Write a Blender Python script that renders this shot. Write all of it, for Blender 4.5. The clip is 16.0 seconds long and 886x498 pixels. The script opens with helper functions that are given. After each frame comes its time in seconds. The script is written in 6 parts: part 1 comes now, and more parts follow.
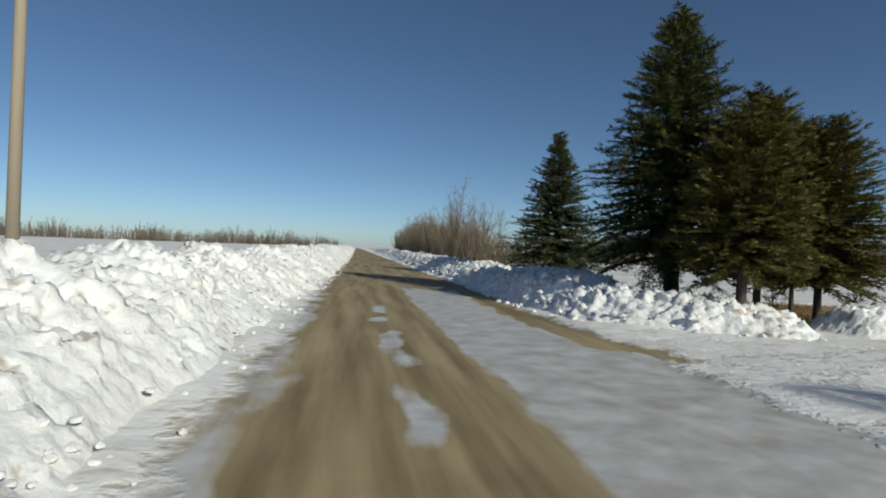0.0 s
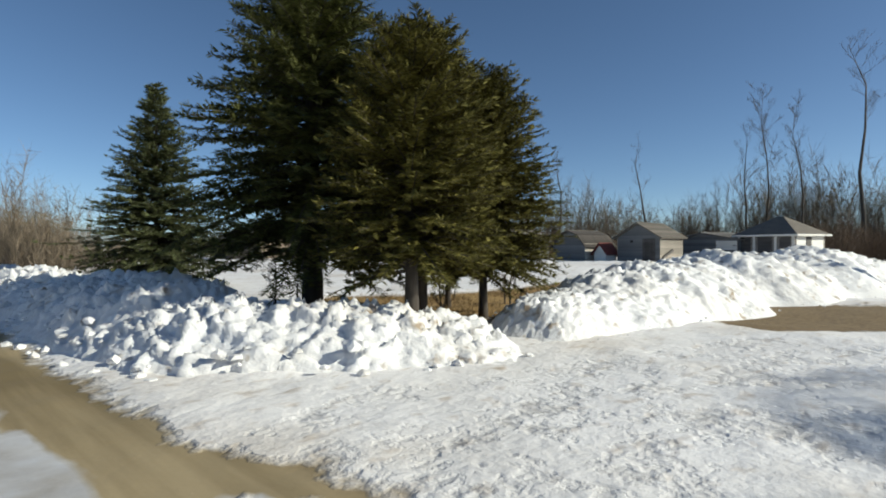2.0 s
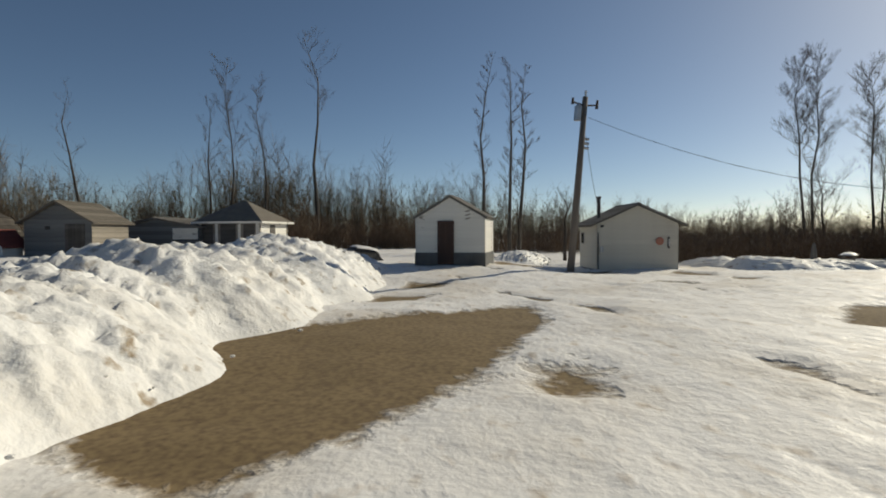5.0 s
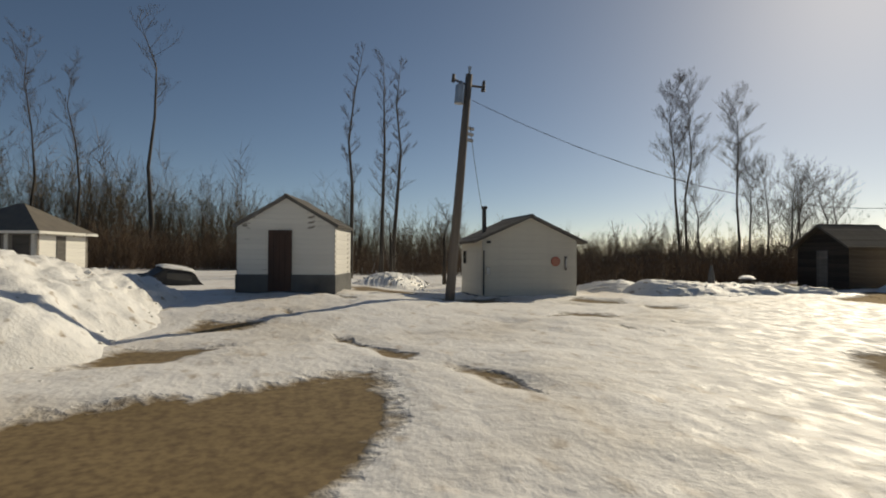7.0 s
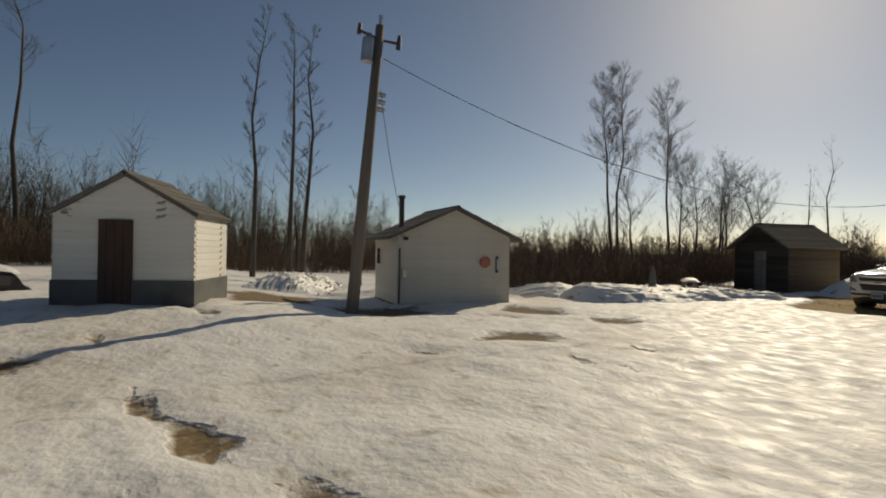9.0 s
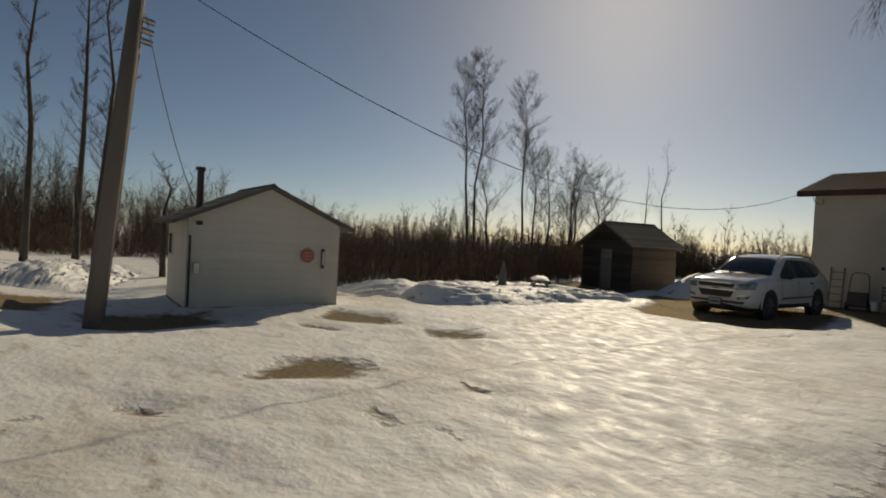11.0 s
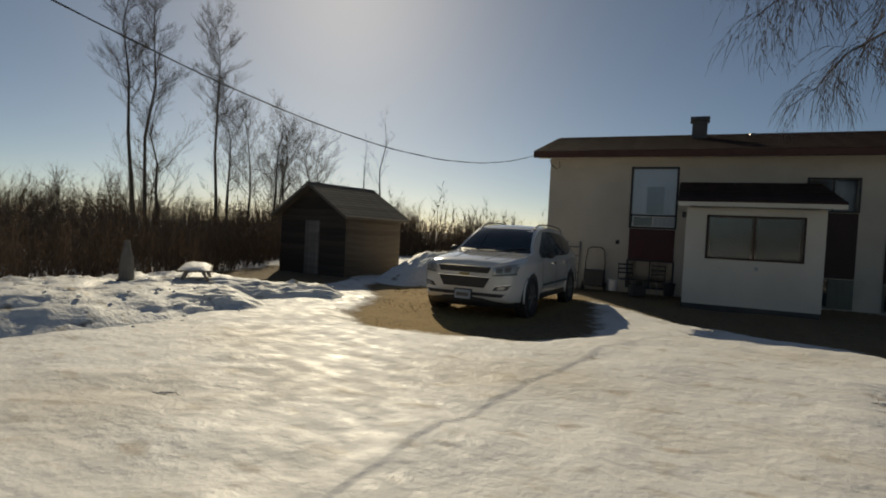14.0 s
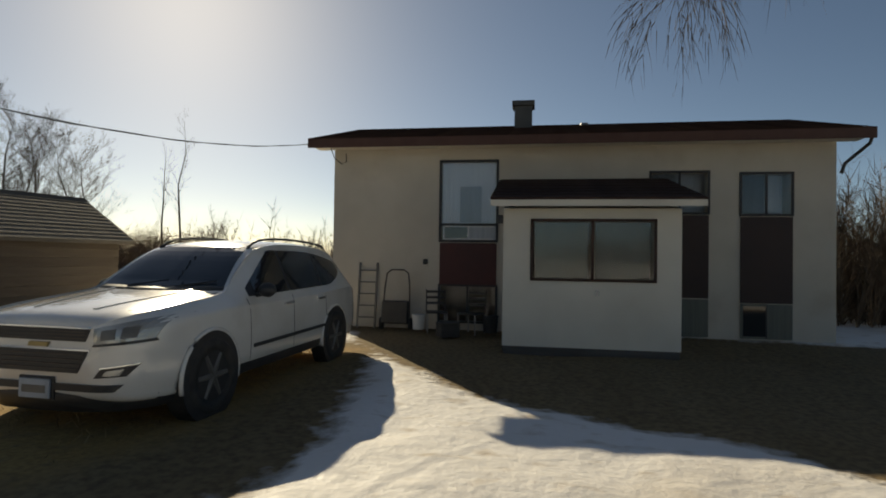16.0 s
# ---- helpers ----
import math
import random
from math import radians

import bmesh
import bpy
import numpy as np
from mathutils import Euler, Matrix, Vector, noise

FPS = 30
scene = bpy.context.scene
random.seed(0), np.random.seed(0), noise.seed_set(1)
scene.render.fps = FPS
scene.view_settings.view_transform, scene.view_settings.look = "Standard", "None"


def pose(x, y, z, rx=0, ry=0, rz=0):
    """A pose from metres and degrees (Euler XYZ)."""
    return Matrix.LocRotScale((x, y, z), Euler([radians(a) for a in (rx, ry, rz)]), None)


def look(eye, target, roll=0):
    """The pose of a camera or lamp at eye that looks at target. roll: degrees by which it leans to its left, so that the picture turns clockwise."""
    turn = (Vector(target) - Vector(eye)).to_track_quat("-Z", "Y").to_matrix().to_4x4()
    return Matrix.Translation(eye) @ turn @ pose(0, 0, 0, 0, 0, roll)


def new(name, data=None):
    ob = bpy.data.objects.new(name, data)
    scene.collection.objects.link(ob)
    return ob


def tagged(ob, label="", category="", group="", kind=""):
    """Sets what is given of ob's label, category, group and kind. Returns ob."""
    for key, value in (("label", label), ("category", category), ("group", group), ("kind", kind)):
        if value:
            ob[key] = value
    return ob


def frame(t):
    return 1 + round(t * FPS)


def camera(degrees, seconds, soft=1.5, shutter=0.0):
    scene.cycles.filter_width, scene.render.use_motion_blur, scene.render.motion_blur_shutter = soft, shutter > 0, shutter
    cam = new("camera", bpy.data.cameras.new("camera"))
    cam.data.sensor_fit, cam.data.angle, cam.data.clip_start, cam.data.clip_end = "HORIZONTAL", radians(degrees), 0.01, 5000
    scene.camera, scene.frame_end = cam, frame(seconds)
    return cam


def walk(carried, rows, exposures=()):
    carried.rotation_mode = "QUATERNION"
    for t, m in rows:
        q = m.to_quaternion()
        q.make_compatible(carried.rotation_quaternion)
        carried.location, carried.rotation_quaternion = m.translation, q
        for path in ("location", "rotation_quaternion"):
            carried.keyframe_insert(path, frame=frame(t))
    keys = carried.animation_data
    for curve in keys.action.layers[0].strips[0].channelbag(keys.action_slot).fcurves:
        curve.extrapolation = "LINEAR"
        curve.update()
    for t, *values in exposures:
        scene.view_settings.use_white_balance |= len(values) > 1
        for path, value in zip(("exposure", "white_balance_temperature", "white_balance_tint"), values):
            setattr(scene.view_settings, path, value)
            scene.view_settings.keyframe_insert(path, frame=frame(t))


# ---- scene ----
from mathutils.bvhtree import BVHTree


def ride(x, y, z, heading, pitch, lean):
    """Camera pose on the car: heading clockwise from north (+y), pitch up, lean to the left."""
    h, p = radians(heading), radians(pitch)
    way = Vector((math.sin(h) * math.cos(p), math.cos(h) * math.cos(p), math.sin(p)))
    eye = Vector((x, y, z))
    return look(eye, eye + way, lean)


cam = camera(77.5, 16.0, soft=1.9)
PATH = [
    (0.0, ride(-0.44, -0.08, 1.56, 9.25, -0.17, 2.26)),
    (0.5, ride(0.03, 1.49, 1.53, 17.02, -0.88, 3.11)),
    (1.0, ride(0.71, 2.93, 1.52, 26.84, -0.18, 2.53)),
    (1.5, ride(1.62, 4.15, 1.51, 36.48, -0.04, 0.21)),
    (2.0, ride(2.51, 4.97, 1.52, 45.84, -0.17, -0.26)),
    (2.5, ride(3.40, 5.50, 1.55, 54.97, 0.36, 1.19)),
    (3.0, ride(4.57, 6.02, 1.61, 61.37, 1.12, 1.53)),
    (3.5, ride(6.02, 6.54, 1.64, 68.93, 0.61, 1.18)),
    (4.0, ride(7.52, 6.85, 1.62, 79.15, -0.82, 1.66)),
    (4.5, ride(8.92, 6.85, 1.56, 89.09, -1.76, 0.96)),
    (5.0, ride(10.24, 6.53, 1.49, 96.70, -1.55, -0.26)),
    (5.5, ride(11.47, 6.12, 1.42, 102.09, -0.78, 0.08)),
    (6.0, ride(12.69, 5.65, 1.36, 105.73, -0.19, 0.56)),
    (6.5, ride(13.91, 5.18, 1.33, 107.85, 0.25, 0.66)),
    (7.0, ride(15.06, 4.73, 1.32, 108.73, 0.75, 0.32)),
    (7.5, ride(16.03, 4.33, 1.33, 108.86, 1.29, -0.19)),
    (8.0, ride(16.68, 3.99, 1.37, 109.72, 1.09, 0.08)),
    (8.5, ride(17.25, 3.59, 1.43, 112.59, 0.54, 0.55)),
    (9.0, ride(17.77, 3.14, 1.48, 115.84, 0.15, 0.91)),
    (9.5, ride(18.25, 2.66, 1.54, 119.14, -0.08, 1.31)),
    (10.0, ride(18.68, 2.16, 1.59, 122.42, -0.34, 2.01)),
    (10.5, ride(19.10, 1.64, 1.64, 125.73, -0.72, 2.91)),
    (11.0, ride(19.50, 1.05, 1.69, 129.82, -0.95, 2.96)),
    (11.5, ride(19.98, 0.38, 1.73, 133.75, -1.29, 2.91)),
    (12.0, ride(20.58, -0.38, 1.74, 138.10, -1.09, 2.15)),
    (12.5, ride(21.30, -1.22, 1.72, 143.45, -1.24, 2.15)),
    (13.0, ride(22.05, -2.25, 1.66, 148.95, -1.18, 2.71)),
    (13.5, ride(22.68, -3.55, 1.56, 153.90, -1.61, 2.92)),
    (14.0, ride(22.98, -5.03, 1.49, 158.20, -1.68, 2.93)),
    (14.5, ride(22.90, -6.55, 1.47, 162.30, -0.97, 3.04)),
    (15.0, ride(22.59, -7.90, 1.49, 165.66, -0.11, 2.77)),
    (15.5, ride(22.44, -9.20, 1.52, 168.99, 0.51, 2.87)),
    (16.0, ride(22.32, -10.27, 1.54, 172.55, 1.06, 0.88)),
]
EXPOSURE = [
    (0.0, -0.36, 5700, 1), (1.5, 0.0, 5800, 2), (2.5, 0.22, 5800, 1), (3.5, 0.10, 5950, 1), (4.0, -0.10, 6150, 2), (5.0, -0.38, 6450, 3),
    (7.5, -0.56, 7050, 5), (8.0, -0.60, 7150, 5), (10.5, -0.88, 7150, 5), (12.5, -0.92, 7050, 4), (14.5, -0.62, 7050, 3), (15.5, -0.34, 7350, 3), (16.0, -0.24, 7400, 3),
]
walk(cam, PATH, exposures=EXPOSURE)

# ---- light ----
SUN_WAY = Vector((0.487, -0.751, 0.446)).normalized()
sun_elev = math.asin(SUN_WAY.z)
sun_azim = math.atan2(SUN_WAY.x, SUN_WAY.y)
world = bpy.data.worlds.new("sky")
scene.world = world
world.use_nodes = True
wn = world.node_tree.nodes
sky = wn.new("ShaderNodeTexSky")
sky.sky_type = "NISHITA"
sky.sun_disc = False
sky.sun_elevation = sun_elev
sky.sun_rotation = sun_azim
sky.air_density, sky.dust_density, sky.ozone_density = 0.6, 0.35, 1.2
wn["Background"].inputs["Strength"].default_value = 0.088
world.node_tree.links.new(sky.outputs["Color"], wn["Background"].inputs["Color"])
sun = new("sun", bpy.data.lights.new("sun", "SUN"))
sun.data.energy, sun.data.angle, sun.data.color = 5.2, radians(0.5), (1.0, 0.88, 0.71)
sun.matrix_world = look(SUN_WAY * 60, (0, 0, 0))


# ---- materials ----
def material(name, base, rough=0.8, other=None, scale=6.0, amount=0.5, bump=0.0, bump_scale=30.0, metal=0.0, spec=0.5, stretch=(1, 1, 1), island=0.0, objvar=0.0, fine=0.0, stain=None, stain_scale=0.8, stain_cut=(0.55, 0.75)):
    """A surface with a base colour, a second colour in broad patches, fine grain and relief."""
    m = bpy.data.materials.new(name)
    m.use_nodes = True
    nt = m.node_tree
    n, l = nt.nodes, nt.links
    b = n["Principled BSDF"]
    b.inputs["Roughness"].default_value = rough
    b.inputs["Metallic"].default_value = metal
    b.inputs["Specular IOR Level"].default_value = spec
    co = n.new("ShaderNodeTexCoord")
    mp = n.new("ShaderNodeMapping")
    mp.inputs["Scale"].default_value = stretch
    l.new(co.outputs["Object"], mp.inputs["Vector"])

    def noise_node(s, detail=5.0):
        t = n.new("ShaderNodeTexNoise")
        t.inputs["Scale"].default_value = s
        t.inputs["Detail"].default_value = detail
        l.new(mp.outputs["Vector"], t.inputs["Vector"])
        return t

    def mix(fac, a, c):
        x = n.new("ShaderNodeMix")
        x.data_type = "RGBA"
        for sock, val in ((x.inputs[0], fac), (x.inputs[6], a), (x.inputs[7], c)):
            if isinstance(val, (float, int)):
                sock.default_value = val
            elif isinstance(val, tuple):
                sock.default_value = (*val, 1.0)
            else:
                l.new(val, sock)
        return x.outputs[2]

    def remap(src, lo, hi, to0=0.0, to1=1.0):
        r = n.new("ShaderNodeMapRange")
        r.inputs[1].default_value, r.inputs[2].default_value, r.inputs[3].default_value, r.inputs[4].default_value = lo, hi, to0, to1
        l.new(src, r.inputs[0])
        return r.outputs[0]

    col = base
    if other is not None:
        col = mix(remap(noise_node(scale).outputs["Fac"], 0.5 - 0.25 * amount, 0.5 + 0.25), base, other)
    if fine:
        g = noise_node(scale * 9.0, 6.0)
        dark = tuple(c * (1 - fine) for c in base)
        col = mix(remap(g.outputs["Fac"], 0.35, 0.7, 0.0, 0.7), col, dark)
    if stain is not None:
        s = noise_node(stain_scale, 7.0)
        col = mix(remap(s.outputs["Fac"], *stain_cut), col, stain)
    if island or objvar:
        if island:
            rnd = n.new("ShaderNodeNewGeometry").outputs["Random Per Island"]
        else:
            rnd = n.new("ShaderNodeObjectInfo").outputs["Random"]
        hsv = n.new("ShaderNodeHueSaturation")
        l.new(remap(rnd, 0, 1, 1 - (island or objvar), 1 + (island or objvar)), hsv.inputs["Value"])
        if isinstance(col, tuple):
            hsv.inputs["Color"].default_value = (*col, 1)
        else:
            l.new(col, hsv.inputs["Color"])
        col = hsv.outputs["Color"]
    if isinstance(col, tuple):
        b.inputs["Base Color"].default_value = (*col, 1)
    else:
        l.new(col, b.inputs["Base Color"])
    if bump:
        bm_ = n.new("ShaderNodeBump")
        bm_.inputs["Strength"].default_value = min(1.0, bump)
        bm_.inputs["Distance"].default_value = 0.02 * max(1.0, bump)
        l.new(noise_node(bump_scale, 8.0).outputs["Fac"], bm_.inputs["Height"])
        l.new(bm_.outputs["Normal"], b.inputs["Normal"])
    return m


def ground_material():
    """Dirt, packed ice and old snow on one sheet, told apart by the two values that the sheet carries."""
    m = bpy.data.materials.new("ground_snow_and_dirt")
    m.use_nodes = True
    nt = m.node_tree
    n, l = nt.nodes, nt.links
    b = n["Principled BSDF"]
    co = n.new("ShaderNodeTexCoord")

    def noise_node(s, detail=6.0, stretch=None):
        t = n.new("ShaderNodeTexNoise")
        t.inputs["Scale"].default_value, t.inputs["Detail"].default_value = s, detail
        src = co.outputs["Object"]
        if stretch:
            mp = n.new("ShaderNodeMapping")
            mp.inputs["Scale"].default_value = stretch
            l.new(src, mp.inputs["Vector"])
            src = mp.outputs["Vector"]
        l.new(src, t.inputs["Vector"])
        return t.outputs["Fac"]

    def calc(op, a, c):
        x = n.new("ShaderNodeMath")
        x.operation = op
        for sock, val in ((x.inputs[0], a), (x.inputs[1], c)):
            if isinstance(val, (int, float)):
                sock.default_value = val
            else:
                l.new(val, sock)
        return x.outputs[0]

    def remap(src, lo, hi, to0=0.0, to1=1.0):
        r = n.new("ShaderNodeMapRange")
        r.inputs[1].default_value, r.inputs[2].default_value, r.inputs[3].default_value, r.inputs[4].default_value = lo, hi, to0, to1
        l.new(src, r.inputs[0])
        return r.outputs[0]

    def mix(fac, a, c):
        x = n.new("ShaderNodeMix")
        x.data_type = "RGBA"
        for sock, val in ((x.inputs[0], fac), (x.inputs[6], a), (x.inputs[7], c)):
            if isinstance(val, tuple):
                sock.default_value = (*val, 1.0)
            else:
                l.new(val, sock)
        return x.outputs[2]

    def carried(name):
        a = n.new("ShaderNodeAttribute")
        a.attribute_name = name
        return a.outputs["Fac"]

    ragged = calc("ADD", calc("MULTIPLY", calc("SUBTRACT", noise_node(1.1), 0.5), 0.75), calc("MULTIPLY", calc("SUBTRACT", noise_node(6.0), 0.5), 0.45))
    snow = remap(calc("ADD", carried("snow"), ragged), 0.38, 0.62)
    ice = remap(calc("ADD", carried("ice"), calc("MULTIPLY", calc("SUBTRACT", noise_node(1.6, 8.0, (1.0, 0.35, 1.0)), 0.5), 1.3)), 0.40, 0.62)
    dirt = mix(noise_node(0.9, 8.0, (1.6, 0.35, 1)), (0.165, 0.115, 0.052), (0.27, 0.195, 0.10))
    dirt = mix(remap(noise_node(14.0, 8.0), 0.4, 0.75), dirt, (0.10, 0.065, 0.034))
    dirt = mix(calc("MULTIPLY", carried("grass"), remap(noise_node(5.0, 8.0), 0.2, 0.5)), dirt, mix(remap(noise_node(22.0, 6.0), 0.35, 0.65), (0.38, 0.25, 0.085), (0.25, 0.16, 0.056)))
    dirt = mix(carried("road"), dirt, mix(remap(noise_node(1.2, 9.0, (2.2, 0.16, 1)), 0.36, 0.64), (0.18, 0.135, 0.064), (0.35, 0.275, 0.155)))
    packed = mix(remap(noise_node(2.3, 8.0), 0.35, 0.7), (0.55, 0.54, 0.53), (0.38, 0.35, 0.31))
    clean = mix(remap(noise_node(0.6, 8.0), 0.45, 0.75), (0.83, 0.805, 0.775), (0.76, 0.73, 0.69))
    clean = mix(remap(noise_node(0.35, 8.0), 0.50, 0.74), clean, (0.66, 0.60, 0.52))
    clean = mix(remap(noise_node(2.6, 10.0, (1.0, 1.6, 1.0)), 0.57, 0.80), clean, (0.45, 0.36, 0.26))
    col = mix(snow, mix(ice, dirt, packed), clean)
    l.new(col, b.inputs["Base Color"])
    b.inputs["Specular IOR Level"].default_value = 0.38
    wet = remap(noise_node(3.1, 8.0, (1.0, 1.7, 1.0)), 0.3, 0.7, 0.36, 0.70)
    dull = calc("MULTIPLY", calc("SUBTRACT", 1.0, snow), calc("SUBTRACT", 1.0, ice))
    l.new(calc("ADD", calc("MULTIPLY", dull, 0.5), calc("ADD", calc("MULTIPLY", calc("SUBTRACT", 1.0, ice), 0.16), wet)), b.inputs["Roughness"])
    bm_ = n.new("ShaderNodeBump")
    bm_.inputs["Strength"].default_value, bm_.inputs["Distance"].default_value = 0.8, 0.05
    rough_h = calc("ADD", calc("MULTIPLY", noise_node(3.5, 8.0), 0.7), calc("ADD", calc("MULTIPLY", noise_node(12.0, 7.0), 0.30), calc("MULTIPLY", noise_node(5.0, 6.0, (0.9, 1.3, 1.0)), 0.32)))
    l.new(calc("ADD", calc("MULTIPLY", rough_h, calc("ADD", 0.22, calc("MULTIPLY", snow, 0.78))), calc("MULTIPLY", snow, 0.25)), bm_.inputs["Height"])
    l.new(bm_.outputs["Normal"], b.inputs["Normal"])
    return m


M_GROUND = ground_material()
M_SNOW = material("bank_snow", (0.84, 0.83, 0.81), 0.6, other=(0.72, 0.69, 0.64), scale=0.7, bump=0.75, bump_scale=16.0, stain=(0.33, 0.26, 0.18), stain_scale=3.4, stain_cut=(0.60, 0.72), fine=0.10, spec=0.3)
M_LUMP = material("snow_lumps", (0.81, 0.80, 0.785), 0.65, other=(0.66, 0.63, 0.58), scale=1.5, bump=0.8, bump_scale=14.0, island=0.08, spec=0.3)
M_BARK = material("grey_bark", (0.048, 0.039, 0.031), 0.9, other=(0.09, 0.074, 0.06), scale=3.0, bump=0.8, bump_scale=18.0, stretch=(1, 1, 0.25))
M_BARK_PALE = material("pale_aspen_bark", (0.085, 0.073, 0.06), 0.85, other=(0.045, 0.038, 0.032), scale=2.0, bump=0.5, bump_scale=14.0, stretch=(1, 1, 0.6))
M_TWIG = material("bare_twigs", (0.15, 0.102, 0.064), 0.9, island=0.35)
M_TWIG_FAR = material("far_bare_twigs", (0.165, 0.13, 0.088), 0.9, island=0.35)
M_CROWN = material("bare_crown_twigs", (0.105, 0.082, 0.062), 0.9, island=0.3)
M_NEEDLE = material("spruce_needles", (0.095, 0.100, 0.027), 0.75, island=0.5, spec=0.25)
M_NEEDLE_B = material("balsam_needles", (0.088, 0.098, 0.038), 0.75, island=0.45, spec=0.25)
M_NEEDLE_P = material("pine_needles", (0.125, 0.112, 0.024), 0.75, island=0.65, spec=0.25)
M_WHITE = material("white_paint", (0.74, 0.71, 0.64), 0.6, other=(0.60, 0.585, 0.55), scale=1.4, bump=0.35, bump_scale=25.0, stretch=(0.6, 0.6, 1.8), stain=(0.24, 0.21, 0.17), stain_scale=4.2, stain_cut=(0.61, 0.68), objvar=0.05)
M_CREAM = material("cream_siding", (0.66, 0.62, 0.52), 0.55, other=(0.57, 0.53, 0.45), scale=1.2, bump=0.2, bump_scale=30.0, objvar=0.03)
M_STUCCO = material("house_stucco", (0.58, 0.535, 0.46), 0.85, other=(0.50, 0.46, 0.39), scale=1.0, bump=0.6, bump_scale=60.0, stain=(0.42, 0.37, 0.3), stain_scale=0.7, stain_cut=(0.6, 0.85))
M_PORCH = material("porch_paint", (0.72, 0.68, 0.595), 0.6, other=(0.63, 0.59, 0.51), scale=1.1, bump=0.2, bump_scale=40.0)
M_GREYWOOD = material("weathered_boards", (0.20, 0.175, 0.15), 0.9, other=(0.32, 0.29, 0.25), scale=2.0, bump=0.7, bump_scale=20.0, stretch=(0.3, 0.3, 3), objvar=0.25)
M_PALEWOOD = material("pale_boards", (0.31, 0.275, 0.225), 0.9, other=(0.20, 0.175, 0.145), scale=2.0, bump=0.6, bump_scale=20.0, stretch=(0.3, 0.3, 3), objvar=0.2)
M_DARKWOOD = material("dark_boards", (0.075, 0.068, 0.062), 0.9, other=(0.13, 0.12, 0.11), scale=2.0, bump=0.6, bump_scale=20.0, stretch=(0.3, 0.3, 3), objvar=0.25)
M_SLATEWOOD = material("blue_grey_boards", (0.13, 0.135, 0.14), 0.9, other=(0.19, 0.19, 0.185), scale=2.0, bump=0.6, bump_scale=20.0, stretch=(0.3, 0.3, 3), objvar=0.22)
M_PALEST = material("palest_boards", (0.47, 0.43, 0.36), 0.9, other=(0.33, 0.30, 0.25), scale=2.0, bump=0.6, bump_scale=20.0, stretch=(0.3, 0.3, 3), objvar=0.15)
M_TARROOF = material("tar_paper_roof", (0.075, 0.068, 0.062), 0.9, other=(0.12, 0.105, 0.09), scale=1.6, bump=0.7, bump_scale=22.0, objvar=0.25, spec=0.08)
# Log shed front: the shade on this wall is put into its dark colour.
M_SHEDFRONT = material("shaded_front_boards", (0.05, 0.038, 0.028), 0.9, other=(0.085, 0.066, 0.05), scale=2.0, bump=0.7, bump_scale=20.0, stretch=(0.3, 0.3, 3), objvar=0.3)
M_LOG = material("log_wall", (0.13, 0.10, 0.07), 0.9, other=(0.22, 0.175, 0.125), scale=1.6, bump=0.7, bump_scale=16.0, stretch=(0.4, 0.4, 2), objvar=0.2)
M_SHINGLE = material("grey_shingles", (0.13, 0.12, 0.11), 0.9, other=(0.19, 0.18, 0.165), scale=2.5, bump=0.8, bump_scale=24.0, objvar=0.2, spec=0.08)
M_SHINGLE_L = material("bleached_shingles", (0.17, 0.15, 0.125), 0.9, other=(0.13, 0.12, 0.105), scale=2.5, bump=0.8, bump_scale=24.0, objvar=0.2, spec=0.08)
M_ROOFBROWN = material("brown_shingles", (0.045, 0.027, 0.022), 0.85, other=(0.07, 0.043, 0.033), scale=2.2, bump=0.8, bump_scale=30.0, objvar=0.2, spec=0.08)
M_FASCIA = material("red_brown_trim", (0.075, 0.032, 0.023), 0.7, other=(0.10, 0.05, 0.036), scale=2.0, bump=0.2)
M_REDPANEL = material("dark_red_panel", (0.075, 0.017, 0.015), 0.6, other=(0.05, 0.013, 0.012), scale=1.5, bump=0.2)
M_DARKPANEL = material("dark_brown_panel", (0.035, 0.016, 0.013), 0.6, other=(0.026, 0.012, 0.01), scale=1.5, bump=0.2)
M_BROWNDOOR = material("brown_door", (0.045, 0.025, 0.018), 0.75, other=(0.085, 0.043, 0.029), scale=2.5, bump=0.4, stretch=(1, 1, 0.3))
M_BLOCK = material("grey_block", (0.115, 0.115, 0.11), 0.9, other=(0.075, 0.075, 0.072), scale=2.0, bump=0.7, bump_scale=30.0, objvar=0.12)
M_DARKPIPE = material("black_pipe", (0.05, 0.045, 0.045), 0.6, other=(0.10, 0.07, 0.05), scale=3.0, bump=0.3)
M_METAL = material("galvanised_metal", (0.45, 0.45, 0.46), 0.35, other=(0.33, 0.33, 0.34), scale=3.0, metal=0.9)
M_POLE = material("grey_pole_wood", (0.13, 0.11, 0.095), 0.9, other=(0.20, 0.175, 0.15), scale=1.2, bump=0.8, bump_scale=14.0, stretch=(2, 2, 0.12))
M_POLE_PALE = material("pale_pole_wood", (0.34, 0.28, 0.2), 0.9, other=(0.24, 0.2, 0.15), scale=1.2, bump=0.6, bump_scale=14.0, stretch=(2, 2, 0.12))
M_WIRE = material("black_cable", (0.03, 0.03, 0.032), 0.6)
M_REDSIGN = material("faded_red_sign", (0.40, 0.12, 0.075), 0.6, other=(0.45, 0.19, 0.12), scale=5.0)
M_WHITEMETAL = material("white_enamel", (0.7, 0.7, 0.69), 0.4, other=(0.6, 0.6, 0.59), scale=2.0)
M_CARPAINT = material("white_car_paint", (0.70, 0.68, 0.645), 0.18, other=(0.60, 0.57, 0.52), scale=1.5, spec=0.6, stain=(0.45, 0.4, 0.34), stain_scale=0.9, stain_cut=(0.6, 0.9))
M_CARPAINT.node_tree.nodes["Principled BSDF"].inputs["Coat Weight"].default_value = 1.0
